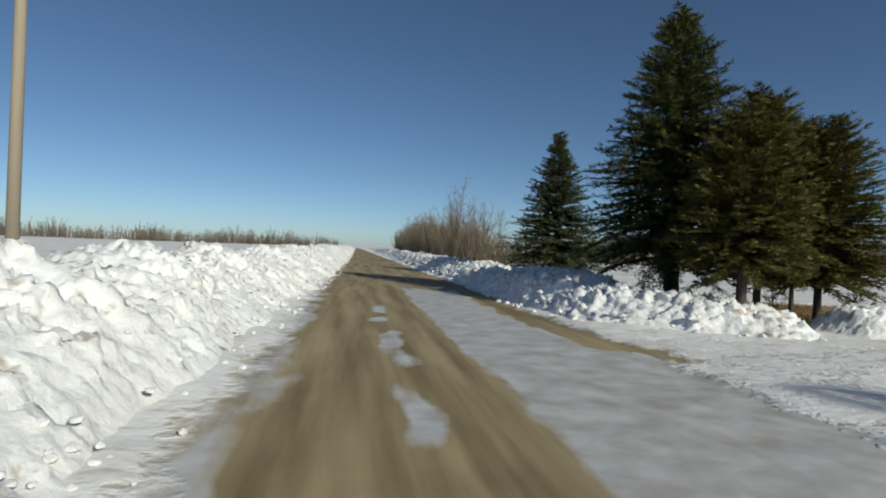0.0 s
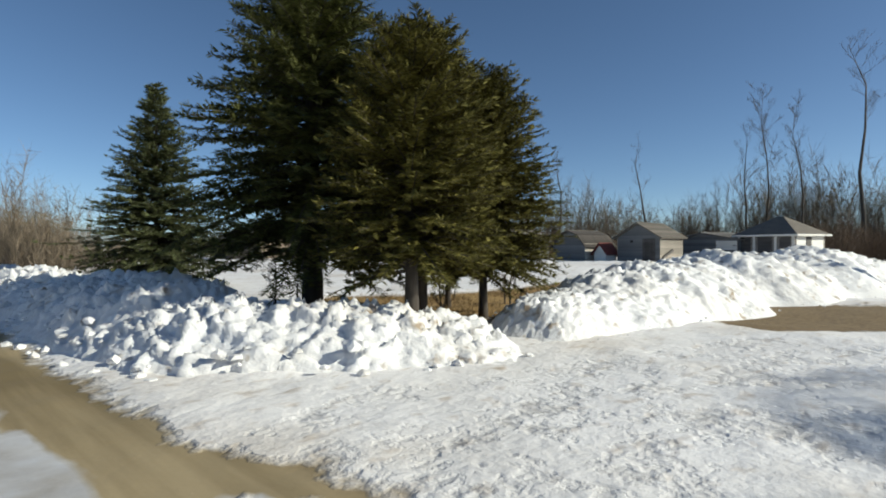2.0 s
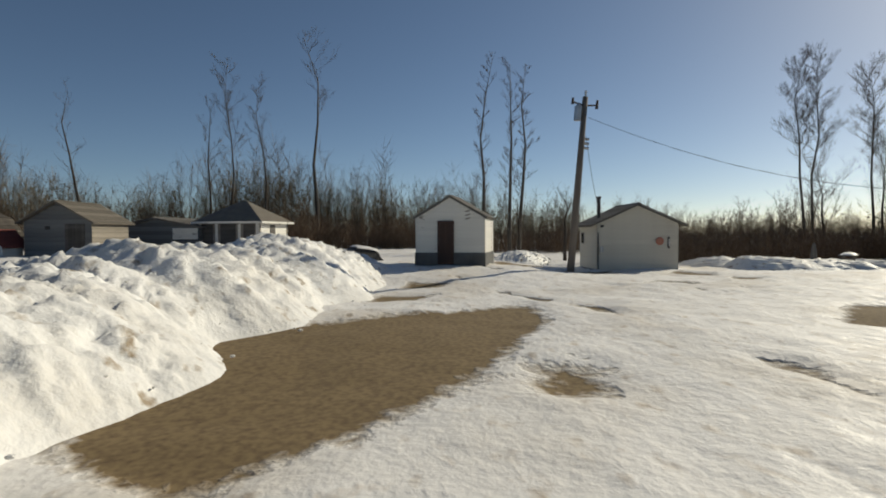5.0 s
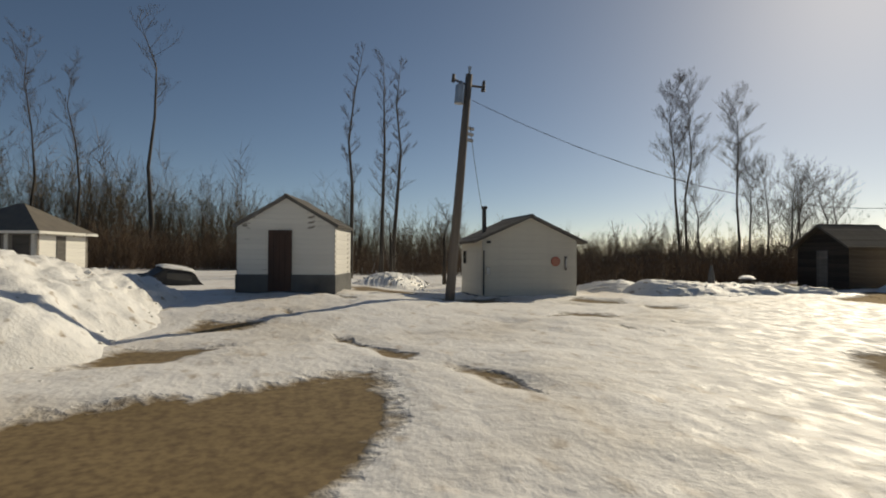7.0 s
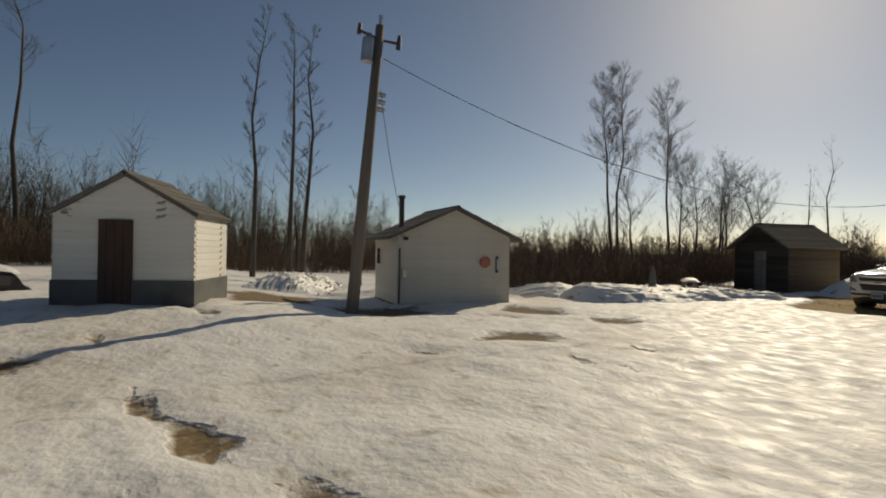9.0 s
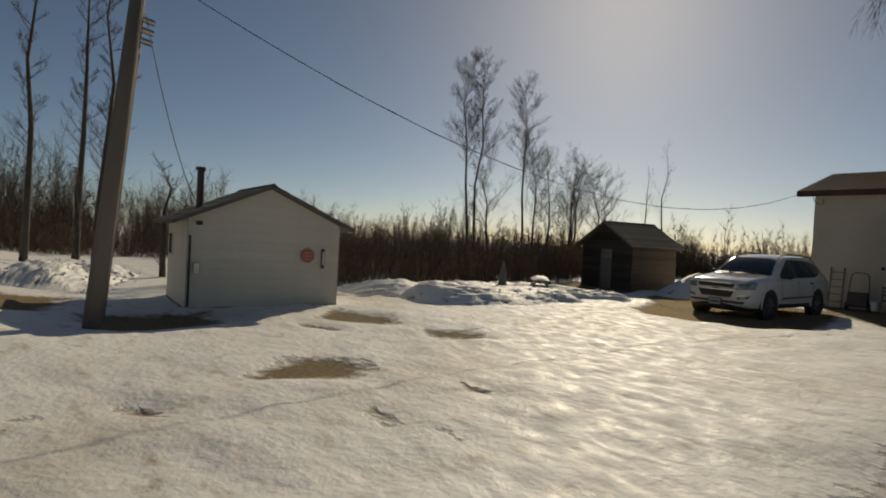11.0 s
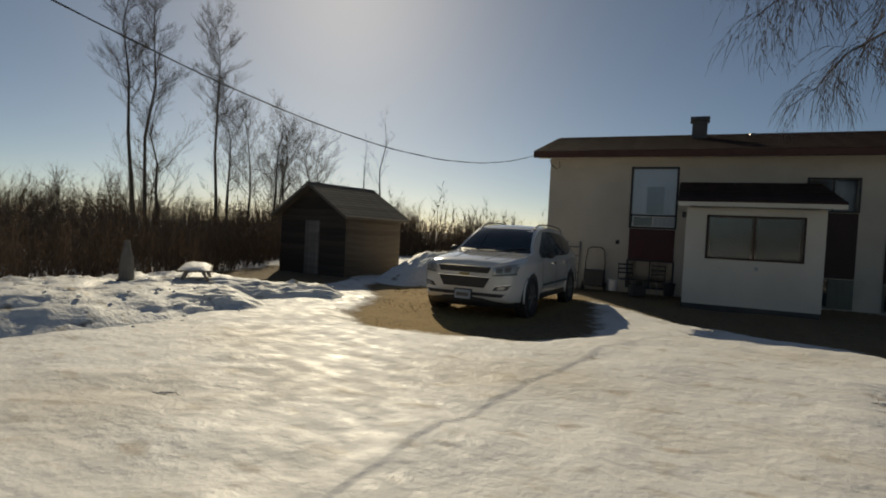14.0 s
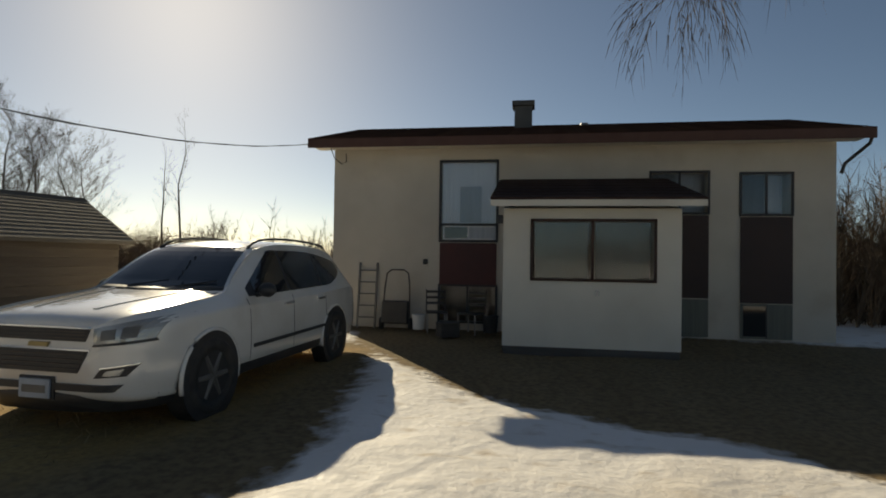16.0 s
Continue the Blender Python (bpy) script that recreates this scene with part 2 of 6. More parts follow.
M_CARPAINT.node_tree.nodes["Principled BSDF"].inputs["Coat Roughness"].default_value = 0.06
M_PLASTIC = material("black_plastic", (0.022, 0.022, 0.024), 0.5, other=(0.04, 0.038, 0.036), scale=4.0)
M_TYRE = material("tyre_rubber", (0.028, 0.027, 0.026), 0.85, other=(0.06, 0.055, 0.05), scale=5.0, bump=0.4)
M_CHROME = material("chrome", (0.75, 0.75, 0.76), 0.12, metal=1.0)
M_DULLMETAL = material("dull_alloy", (0.17, 0.165, 0.155), 0.5, other=(0.11, 0.105, 0.10), scale=4.0, metal=0.3)
M_GLASS = material("dark_glass", (0.02, 0.024, 0.028), 0.04, spec=0.8)
M_LENS = material("lamp_lens", (0.40, 0.395, 0.38), 0.12, metal=0.35, spec=0.7)
M_CURTAIN = material("pale_curtain", (0.45, 0.48, 0.52), 0.9, other=(0.35, 0.38, 0.42), scale=2.0, stretch=(6, 1, 0.3))
M_SHEER = material("sheer_curtain", (0.78, 0.80, 0.84), 0.9, other=(0.66, 0.68, 0.73), scale=2.0, stretch=(7, 1, 0.3))
M_DRAPE = material("drab_curtain", (0.17, 0.175, 0.15), 0.95, other=(0.12, 0.125, 0.11), scale=2.0, stretch=(9, 1, 0.3))
M_STONE = material("pale_stone", (0.16, 0.15, 0.135), 0.8, other=(0.11, 0.10, 0.09), scale=3.0, bump=0.5)
M_DRYGRASS = material("dry_grass", (0.21, 0.14, 0.06), 0.9, island=0.35)


def glass_pane_material():
    m = bpy.data.materials.new("window_glass")
    m.use_nodes = True
    b = m.node_tree.nodes["Principled BSDF"]
    b.inputs["Base Color"].default_value = (0.9, 0.93, 0.95, 1)
    b.inputs["Roughness"].default_value = 0.1
    b.inputs["Transmission Weight"].default_value = 1.0
    b.inputs["IOR"].default_value = 1.45
    return m


M_PANE = glass_pane_material()


# ---- mesh tools ----
def part(name, bm, mat, parent, label="", kind=""):
    """Links a bmesh as one mesh object under a thing or a part."""
    me = bpy.data.meshes.new(name)
    bm.to_mesh(me)
    bm.free()
    if mat is not None:
        me.materials.append(mat)
    ob = new(name, me)
    ob.parent = parent
    if label or kind:
        tagged(ob, label, kind=kind)
    return ob


def thing(name, m, label, category, group="", kind=""):
    ob = new(name)
    ob.matrix_world = m
    return tagged(ob, label, category, group, kind)


def solo(name, bm, mat, m, label, category, group="", kind="", smooth=False):
    """A thing that is one single mesh."""
    ob = part(name, bm, mat, None)
    ob.matrix_world = m
    if smooth:
        shade_smooth(ob)
    return tagged(ob, label, category, group, kind)


def shade_smooth(ob):
    ob.data.polygons.foreach_set("use_smooth", [True] * len(ob.data.polygons))
    return ob


def box(bm, x0, x1, y0, y1, z0, z1, bevel=0.0):
    made = bmesh.ops.create_cube(bm, size=1.0)["verts"]
    for v in made:
        v.co = Vector(((x0 + x1) / 2 + v.co.x * (x1 - x0), (y0 + y1) / 2 + v.co.y * (y1 - y0), (z0 + z1) / 2 + v.co.z * (z1 - z0)))
    if bevel:
        edges = list({e for v in made for e in v.link_edges})
        bmesh.ops.bevel(bm, geom=edges, offset=bevel, segments=1, affect="EDGES")
    return bm


def boxed(x0, x1, y0, y1, z0, z1, bevel=0.0):
    return box(bmesh.new(), x0, x1, y0, y1, z0, z1, bevel)


def tube(bm, a, b, ra, rb, sides=8, cap=True):
    """A tapered tube from a to b."""
    a, b = Vector(a), Vector(b)
    way = (b - a).normalized()
    side = way.orthogonal().normalized()
    over = way.cross(side)
    rings = []
    for p, r in ((a, ra), (b, rb)):
        rings.append([bm.verts.new(p + (side * math.cos(k * math.tau / sides) + over * math.sin(k * math.tau / sides)) * r) for k in range(sides)])
    for k in range(sides):
        bm.faces.new((rings[0][k], rings[0][(k + 1) % sides], rings[1][(k + 1) % sides], rings[1][k]))
    if cap:
        bm.faces.new(rings[0][::-1])
        bm.faces.new(rings[1])
    return bm


def bent_tube(bm, points, radii, sides=6):
    """A tube through several points."""
    rings = []
    for i, (p, r) in enumerate(zip(points, radii)):
        p = Vector(p)
        way = (Vector(points[min(i + 1, len(points) - 1)]) - Vector(points[max(i - 1, 0)])).normalized()
        ref = Vector((0.31, 0.95, 0.05)) if abs(way.z) > 0.6 else Vector((0, 0, 1))
        side = way.cross(ref).normalized()
        over = way.cross(side)
        rings.append([bm.verts.new(p + (side * math.cos(k * math.tau / sides) + over * math.sin(k * math.tau / sides)) * r) for k in range(sides)])
    for a, b in zip(rings, rings[1:]):
        for k in range(sides):
            bm.faces.new((a[k], a[(k + 1) % sides], b[(k + 1) % sides], b[k]))
    bm.faces.new(rings[0][::-1])
    bm.faces.new(rings[-1])
    return bm


def mesh_thing(name, verts, faces, mat, parent=None, label="", category="", group="", kind=""):
    me = bpy.data.meshes.new(name)
    me.from_pydata([tuple(v) for v in verts], [], faces)
    me.update()
    me.materials.append(mat)
    ob = new(name, me)
    ob.parent = parent
    return tagged(ob, label, category, group, kind)


def sliver(verts, faces, a, b, r, rnd):
    """The finest twig: one tapered splinter from a to b."""
    way = b - a
    side = way.cross(Vector((rnd.uniform(-1, 1), rnd.uniform(-1, 1), rnd.uniform(-1, 1)))).normalized() * r
    n = len(verts)
    verts.extend((a - side, a + side, b))
    faces.append((n, n + 1, n + 2))


def smooth_step(a, b, x):
    t = max(0.0, min(1.0, (x - a) / (b - a)))
    return t * t * (3 - 2 * t)


# ---- lie of the land ----
def land(x, y):
    """Height of the bare ground: a nearly level yard that rises a little to the north-east."""
    rise = 0.55 * smooth_step(9, 19, y) * smooth_step(15, 26, x)
    rise += 0.34 * smooth_step(24, 29, x) * smooth_step(-1.5, 2.5, y) * (1 - smooth_step(9, 19, y))
    far = smooth_step(70, 160, math.hypot(x - 15, y))
    return rise * (1 - far)


def inside(poly, x, y):
    """Signed distance to a polygon's edge, positive inside."""
    best, hit = 1e9, False
    for (ax, ay), (bx, by) in zip(poly, poly[1:] + poly[:1]):
        ex, ey = bx - ax, by - ay
        t = max(0, min(1, ((x - ax) * ex + (y - ay) * ey) / (ex * ex + ey * ey)))
        best = min(best, math.hypot(x - ax - t * ex, y - ay - t * ey))
        if (ay > y) != (by > y) and x < ax + (y - ay) * ex / ey:
            hit = not hit
    return best if hit else -best


BARE_AND_SHADED = [
    [(14.3, 8.9), (17.2, 8.7), (18.7, 9.2), (20.0, 7.0), (21.5, 3.4), (20.0, 3.5), (18.7, 4.0), (17.0, 5.0), (15.5, 5.7), (13.4, 7.6)],
    [(15.2, 4.9), (16.4, 4.8), (16.1, 4.1), (15.2, 4.3)],
    [(22.4, 6.9), (23.9, 6.4), (23.6, 5.1), (22.5, 5.9)],
    [(25.0, 5.9), (26.0, 5.6), (25.7, 4.6), (25.1, 4.9)],
    [(25.5, -1.3), (26.1, -1.8), (26.2, -2.5), (25.5, -2.8), (25.0, -2.4)],
    [(26.7, -4.9), (27.4, -5.3), (27.1, -6.0), (26.3, -5.8)],
    [(18.6, -1.2), (20.6, -3.2), (20.6, -6.6), (21.1, -9.2), (20.7, -12.2), (18.0, -13.0), (15.5, -9.0), (16.0, -3.0)],
    # Dead grass and dirt, drawn out westward over the parked car's shadow.
    [(26.2, -12.5), (27.3, -12.4), (28.2, -13.6), (28.7, -15.6), (29.9, -17.2), (30.6, -18.6), (29.6, -20.4), (28.6, -22.0), (24.6, -19.6), (24.3, -17.4), (24.0, -15.2), (24.0, -13.8), (24.9, -12.8)],
    # Brown ground before the log shed, darkening where the shed's shadow falls.
    [(30.8, -15.9), (32.6, -15.2), (35.0, -16.8), (36.0, -21.0), (34.8, -23.0), (31.4, -19.2)],
    [(29.5, -4.2), (30.4, -4.9), (29.3, -5.6), (28.4, -5.2)],
    [(30.2, 2.2), (33.4, 2.0), (33.0, -0.2), (31.0, 0.2)],
    [(28.9, -0.3), (31.0, -0.2), (31.0, -2.4), (29.4, -2.2)],
    [(12.5, -14.0), (18.8, -13.2), (20.0, -15.0), (22.8, -16.6), (24.6, -19.0), (26.4, -23.0), (12.0, -21.6)],
]
BED = [(7.6, 12.3), (9.2, 11.2), (10.8, 12.2), (13.4, 12.3), (16.0, 13.6), (20.6, 15.7), (18.0, 16.6), (14.6, 17.4), (12.6, 19.6), (9.4, 18.0), (8.0, 15.4)]


VERGE = [(3.7, 30.0), (3.6, 17.0), (3.65, 13.0), (3.75, 10.6), (4.0, 8.8), (4.7, 7.7), (5.8, 7.1)]


def cover(x, y):
    """How much snow, packed ice and dead grass lies at a place."""
    snow, ice, grass = 1.0, 0.0, 0.0
    left, right = -1.75 + 0.012 * y, 4.3 - 0.012 * y
    if left - 1.5 < x < right + 1.5 and y > -60:
        wob = 0.25 * noise.noise(Vector((0.0, y * 0.35, 3.0)))
        snow = min(snow, 0.5 - 0.8 * min(x - left + wob, right - x + wob))
        ice = max(0.95 * (smooth_step(1.0, 1.6, x) - smooth_step(3.2, 3.9, x)) * smooth_step(24, 17, y) * smooth_step(-30, -10, y), 0.8 * math.exp(-((x - 0.25 - 0.25 * noise.noise(Vector((0, y * 0.9, 8)))) / 0.27) ** 2) * smooth_step(-0.3, 0.1, noise.noise(Vector((4.0, y * 0.7, 1.0)))) * smooth_step(17, 12, y), 0.6 * math.exp(-((x + 1.5) / 0.5) ** 2))
    mouth = inside([(2.6, 8.6), (5.4, 10.2), (10.0, 9.0), (13.0, 7.8), (13.0, 2.0), (6.0, -3.0), (2.6, -4.0)], x, y)
    if mouth > -0.6:
        snow = min(snow, 0.62 + 0.5 * max(0.0, 0.6 - mouth))
        ice = max(ice, 0.9 * smooth_step(-0.6, 0.6, mouth))
    if 2.5 < x < 9 and 6 < y < 31:
        away = 9.0
        for (ax, ay), (bx, by) in zip(VERGE, VERGE[1:]):
            ex, ey = bx - ax, by - ay
            f = max(0.0, min(1.0, ((x - ax) * ex + (y - ay) * ey) / (ex * ex + ey * ey)))
            away = min(away, math.hypot(x - ax - f * ex, y - ay - f * ey))
        worn = smooth_step(0.55, 0.2, away + 0.25 * noise.noise(Vector((x * 1.3, y * 1.3, 2.0)))) * smooth_step(5.3, 4.3, x)
        snow, ice = min(snow, 1.0 - 0.8 * worn), ice * (1 - worn)
    for poly in BARE_AND_SHADED:
        if abs(x - poly[0][0]) < 16 and abs(y - poly[0][1]) < 16:
            snow = min(snow, 0.5 - 0.9 * inside(poly, x, y))
    if 13.5 < x < 31 and -14 < y < 8:
        worn = noise.noise(Vector((x * 0.34 + y * 0.2, y * 0.95 - x * 0.28, 3.0))) + 0.35 * noise.noise(Vector((x * 1.1, y * 2.1, 6.0)))
        snow = min(snow, 1.0 - 0.60 * smooth_step(0.40, 0.72, worn))
    tuft = inside([(26.2, -12.3), (27.3, -12.3), (28.2, -13.8), (28.8, -16.0), (29.8, -18.4), (28.6, -20.4), (24.8, -19.4), (25.2, -14.8)], x, y) if abs(x - 28) < 6 and abs(y + 17) < 6 else -1.0
    grass = smooth_step(-0.4, 0.4, tuft)
    if abs(x - 13) < 12 and abs(y - 15) < 8:
        bed = inside(BED, x, y)
        snow = min(snow, 0.5 - 0.8 * bed)
        grass = smooth_step(-0.3, 0.5, bed)
    return max(0.0, min(1.0, snow)), max(0.0, min(1.0, ice)), grass


def spread(lo, hi, step, far, growth=1.16):
    """Even steps between lo and hi, growing steps out to far on both sides."""
    mid = [lo + step * k for k in range(int((hi - lo) / step) + 1)]
    low, high, s = [], [], step
    a, b = mid[0], mid[-1]
    while b < far:
        s *= growth
        a, b = a - s, b + s
        low.append(a)
        high.append(b)
    return low[::-1] + mid + high


def build_ground():
    xs, ys = spread(-3.5, 33.0, 0.2, 2600), spread(-22.5, 21.0, 0.2, 2600)
    verts, snows, ices, grasses, roads = [], [], [], [], []
    for y in ys:
        for x in xs:
            s, i, g = cover(x, y) if abs(x - 15) < 60 and abs(y) < 120 or abs(x) < 8 else (1.0, 0.0, 0.0)
            z = land(x, y)
            if abs(x - 15) < 60 and abs(y) < 60:
                p = Vector((x, y, 0))
                z += 0.05 * noise.noise(p * 0.35) * smooth_step(4.5, 7, x) + 0.02 * noise.noise(p * 1.7)
                deep = smooth_step(0.45, 0.75, s)
                z += deep * (0.05 + 0.045 * max(0.0, noise.noise(p * 1.1)) + 0.028 * noise.noise(p * 2.3) + 0.016 * noise.noise(p * 4.7))
            verts.append((x, y, z - 0.02))
            snows.append(s)
            ices.append(i)
            grasses.append(g)
            roads.append(1.0 - smooth_step(4.2, 5.4, x) if x > -3 else 1.0)
    w = len(xs)
    faces = [(j * w + i, j * w + i + 1, (j + 1) * w + i + 1, (j + 1) * w + i) for j in range(len(ys) - 1) for i in range(w - 1)]
    ob = mesh_thing("ground", verts, faces, M_GROUND, None, "snow-covered yard and muddy gravel road with bare brown patches", "ground", kind="structure")
    for key, vals in (("snow", snows), ("ice", ices), ("grass", grasses), ("road", roads)):
        ob.data.attributes.new(key, "FLOAT", "POINT").data.foreach_set("value", vals)
    shade_smooth(ob)


build_ground()


# ---- snow banks ----
def blocks(q, size, seed):
    """Broken blocks: every cell is a tilted facet at its own height, with a crack round it."""
    d, sites = noise.voronoi(q * size + Vector((seed, seed * 2.3, seed * 1.7)))
    s = sites[0]
    tilt = noise.noise_vector(s * 7.31 + Vector((3.3, 1.1, 5.7)))
    off = q * size + Vector((seed, seed * 2.3, seed * 1.7)) - s
    edge = smooth_step(0.0, 0.12, d[1] - d[0])
    return (noise.noise(s * 5.17 + Vector((0.5, 0.3, 0.8))) * 0.9 + 0.9 * off.dot(tilt)) * edge - 0.35 * (1 - edge)


def lumpy(p):
    """Chunky relief of ploughed snow in four sizes."""
    q = p + noise.noise_vector(p * 1.9) * 0.16
    where = 0.5 + 0.5 * noise.noise(p * 0.55 + Vector((7, 3, 1)))
    z = (0.06 + 0.12 * where) * blocks(q, 2.1, 1.0) + (0.09 + 0.06 * (1 - where)) * blocks(q, 4.6, 4.0) + 0.06 * blocks(q, 9.5, 8.0)
    return z + 0.03 * noise.noise(q * 13.0) + 0.025 * noise.noise(q * 23.0) + 0.12 * noise.noise(p * 0.8)


def snow_bank(line, label, step=0.048, chunk=1.0, lumps=0, seed=1, lump=0.05):
    """A ploughed ridge along a line of (x, y, height, half width)."""
    rnd = random.Random(seed)
    pts = [Vector(p[:2]) for p in line]
    lens = [0.0]
    for a, b in zip(pts, pts[1:]):
        lens.append(lens[-1] + (b - a).length)
    total = lens[-1]

    def along(s):
        k = max(i for i in range(len(pts) - 1) if lens[i] <= s)
        f = min(1.0, (s - lens[k]) / (lens[k + 1] - lens[k]))
        g = f * f * (3 - 2 * f)
        p = pts[k].lerp(pts[k + 1], f)
        before, after = pts[max(k - 1, 0)], pts[min(k + 2, len(pts) - 1)]
        way = ((pts[k + 1] - before).normalized() * (1 - f) + (after - pts[k]).normalized() * f).normalized()
        return p, way, line[k][2] + (line[k + 1][2] - line[k][2]) * g, line[k][3] + (line[k + 1][3] - line[k][3]) * g

    ns, s, rows = 0, 0.0, []
    verts, faces = [], []
    while s <= total:
        near = along(s)[0]
        grow = step * max(1.0, (near - Vector((6, 9))).length / 9.0)
        rows.append(s)
        s += grow
    across = 88
    for s in rows:
        p, way, h, hw = along(s)
        side = Vector((way.y, -way.x))
        end = smooth_step(0, 1.2, s) * smooth_step(0, 1.2, total - s)
        for j in range(across + 1):
            u = 2 * j / across - 1
            q = p + side * u * hw * (1 + 0.22 * noise.noise(Vector((s * 0.5, u, seed))))
            shape = (1 - abs(u) ** 2.2) ** 1.2 if abs(u) < 1 else 0
            crest = 1 + 0.35 * noise.noise(Vector((s * 0.55, seed * 3.1, 0))) + 0.2 * noise.noise(Vector((s * 1.7, seed, 4)))
            z = land(q.x, q.y) + h * shape * crest * end
            body = max(0.0, shape) ** 0.5 * end
            steep = h * end * 2.64 * max(0.0, 1 - abs(u) ** 2.2) ** 0.2 * abs(u) ** 1.2 * (1 if u > 0 else -1) / hw
            out = Vector((side.x * steep, side.y * steep, 1)).normalized()
            push = chunk * body * lumpy(Vector((q.x, q.y, z)))
            verts.append((q.x + out.x * push, q.y + out.y * push, z + out.z * push - 0.08 * (1 - body)))
    w = across + 1
    faces = [(i * w + j, i * w + j + 1, (i + 1) * w + j + 1, (i + 1) * w + j) for i in range(len(rows) - 1) for j in range(across)]
    bank = mesh_thing("snow_bank", verts, faces, M_SNOW, None, label, "snow bank", kind="stuff")
    shade_smooth(bank)
    if lumps:
        lv, lf = [], []
        for _ in range(lumps):
            p, way, h, hw = along(rnd.uniform(0.5, total - 0.5))
            side = Vector((way.y, -way.x))
            u = rnd.choice((-1, 1)) * (rnd.uniform(0.1, 1.0) if rnd.random() < 0.5 else rnd.uniform(0.8, 1.14))
            q = p + side * u * hw
            z = land(q.x, q.y) + h * max(0.0, 1 - abs(u) ** 2.2) ** 1.2 - 0.01
            r = rnd.uniform(0.3, 1.2) * lump * (2.4 if rnd.random() < 0.08 and abs(u) < 0.85 else 1.0)
            base = len(lv)
            seedv = Vector((rnd.random() * 50, rnd.random() * 50, rnd.random() * 50))
            shapev = [(0, 0, 1), (0, 0, -0.7)] + [(math.cos(k * math.tau / 6 + 0.5 * t), math.sin(k * math.tau / 6 + 0.5 * t), (0.45, -0.35)[t]) for t in (0, 1) for k in range(6)]
            for c in shapev:
                c = Vector(c) * r
                c *= 1 + 0.6 * noise.noise(c * 14 + seedv)
                lv.append((q.x + c.x, q.y + c.y, z + c.z * 0.8 + 0.02))
            for k in range(6):
                n = (k + 1) % 6
                lf += [(base, base + 2 + k, base + 2 + n), (base + 2 + k, base + 8 + k, base + 2 + n), (base + 2 + n, base + 8 + k, base + 8 + n), (base + 1, base + 8 + n, base + 8 + k)]
        mesh_thing("snow_lumps", lv, lf, M_LUMP, bank, "broken lumps of ploughed snow", kind="stuff")
    return bank


snow_bank([(-4.3, -14, 1.1, 2.3), (-4.3, 0, 1.15, 2.3), (-4.2, 6, 1.2, 2.2), (-4.0, 12, 1.2, 2.1), (-3.6, 22, 1.2, 2.1), (-3.2, 40, 1.2, 2.1), (-2.8, 80, 1.1, 2.1), (-2.4, 170, 1.0, 2.2)], "high white ploughed snow bank beside the gravel road", lumps=4500, seed=2, lump=0.045, chunk=1.15)
snow_bank([(6.0, 170, 0.8, 2.0), (5.8, 60, 0.8, 1.8), (5.9, 30, 0.75, 1.8), (6.2, 20, 0.8, 1.9), (6.1, 15, 0.78, 1.9), (6.2, 12.6, 0.76, 1.7), (7.3, 11.3, 0.66, 1.5), (8.8, 10.4, 0.42, 1.2), (9.8, 10.1, 0.32, 0.9)], "lumpy ploughed snow bank round the corner of the drive", lumps=2400, seed=5, chunk=1.25, lump=0.08)
snow_bank([(9.4, 10.2, 0.4, 1.0), (11.2, 10.6, 0.66, 1.4), (13.2, 10.7, 0.88, 1.9), (15.5, 10.7, 1.0, 2.2), (18.5, 10.9, 1.1, 2.6), (22.0, 10.0, 1.28, 2.8), (25.5, 9.0, 1.35, 2.6), (28.5, 8.2, 0.7, 2.2), (30.5, 7.6, 0.2, 1.6)], "long white snow pile beside the brown drive", lumps=160, seed=9, chunk=0.8, lump=0.03)
snow_bank([(7.0, 0.0, 0.5, 1.4), (11.5, -1.0, 0.7, 1.6), (14.5, -3.4, 0.6, 1.5), (15.4, -7.0, 0.4, 1.3)], "shaded blue snow bank on the south side of the drive", lumps=300, seed=12)
snow_bank([(31.6, -7.4, 0.45, 1.2), (31.4, -9.2, 0.55, 1.6), (30.9, -11.2, 0.42, 1.5), (30.5, -12.7, 0.3, 1.2), (29.6, -13.7, 0.2, 0.9)], "low trampled snow bank beside the small white shed", lumps=40, seed=15, chunk=0.45, lump=0.03)
snow_bank([(33.6, -6.2, 0.25, 1.2), (33.2, -8.4, 0.42, 1.5), (32.9, -11.0, 0.32, 1.3), (33.6, -14.4, 0.25, 1.2), (34.2, -17.0, 0.15, 1.0)], "old snow bank along the foot of the brush", seed=27, chunk=0.45)
snow_bank([(33.6, -12.0, 0.25, 1.3), (32.4, -12.6, 0.3, 1.0), (30.9, -14.2, 0.3, 1.0), (29.8, -15.2, 0.3, 0.9), (29.2, -15.9, 0.1, 0.6)], "low trodden snow mound at the edge of the dead grass", lumps=20, seed=30, chunk=0.55, lump=0.03)
snow_bank([(34.0, 0.6, 0.25, 1.2), (36.0, -0.2, 0.5, 1.4), (38.5, -1.0, 0.55, 1.5), (41.0, -2.4, 0.2, 1.2)], "low snow pile between the two white sheds", lumps=150, seed=18, chunk=0.6)
snow_bank([(30.7, -18.6, 0.15, 0.8), (30.0, -19.4, 0.5, 1.1), (29.6, -20.6, 0.85, 1.3), (29.4, -22.0, 0.9, 1.3), (29.2, -23.4, 0.5, 1.1)], "shaded snow pile beside the log shed", seed=21, chunk=0.5)
snow_bank([(14.5, -22.6, 0.2, 0.7), (12.0, -21.4, 0.45, 1.2), (8.0, -20.0, 0.5, 1.5), (2.0, -19.0, 0.5, 1.6)], "low shaded snow bank past the end of the house", seed=24, chunk=0.6)


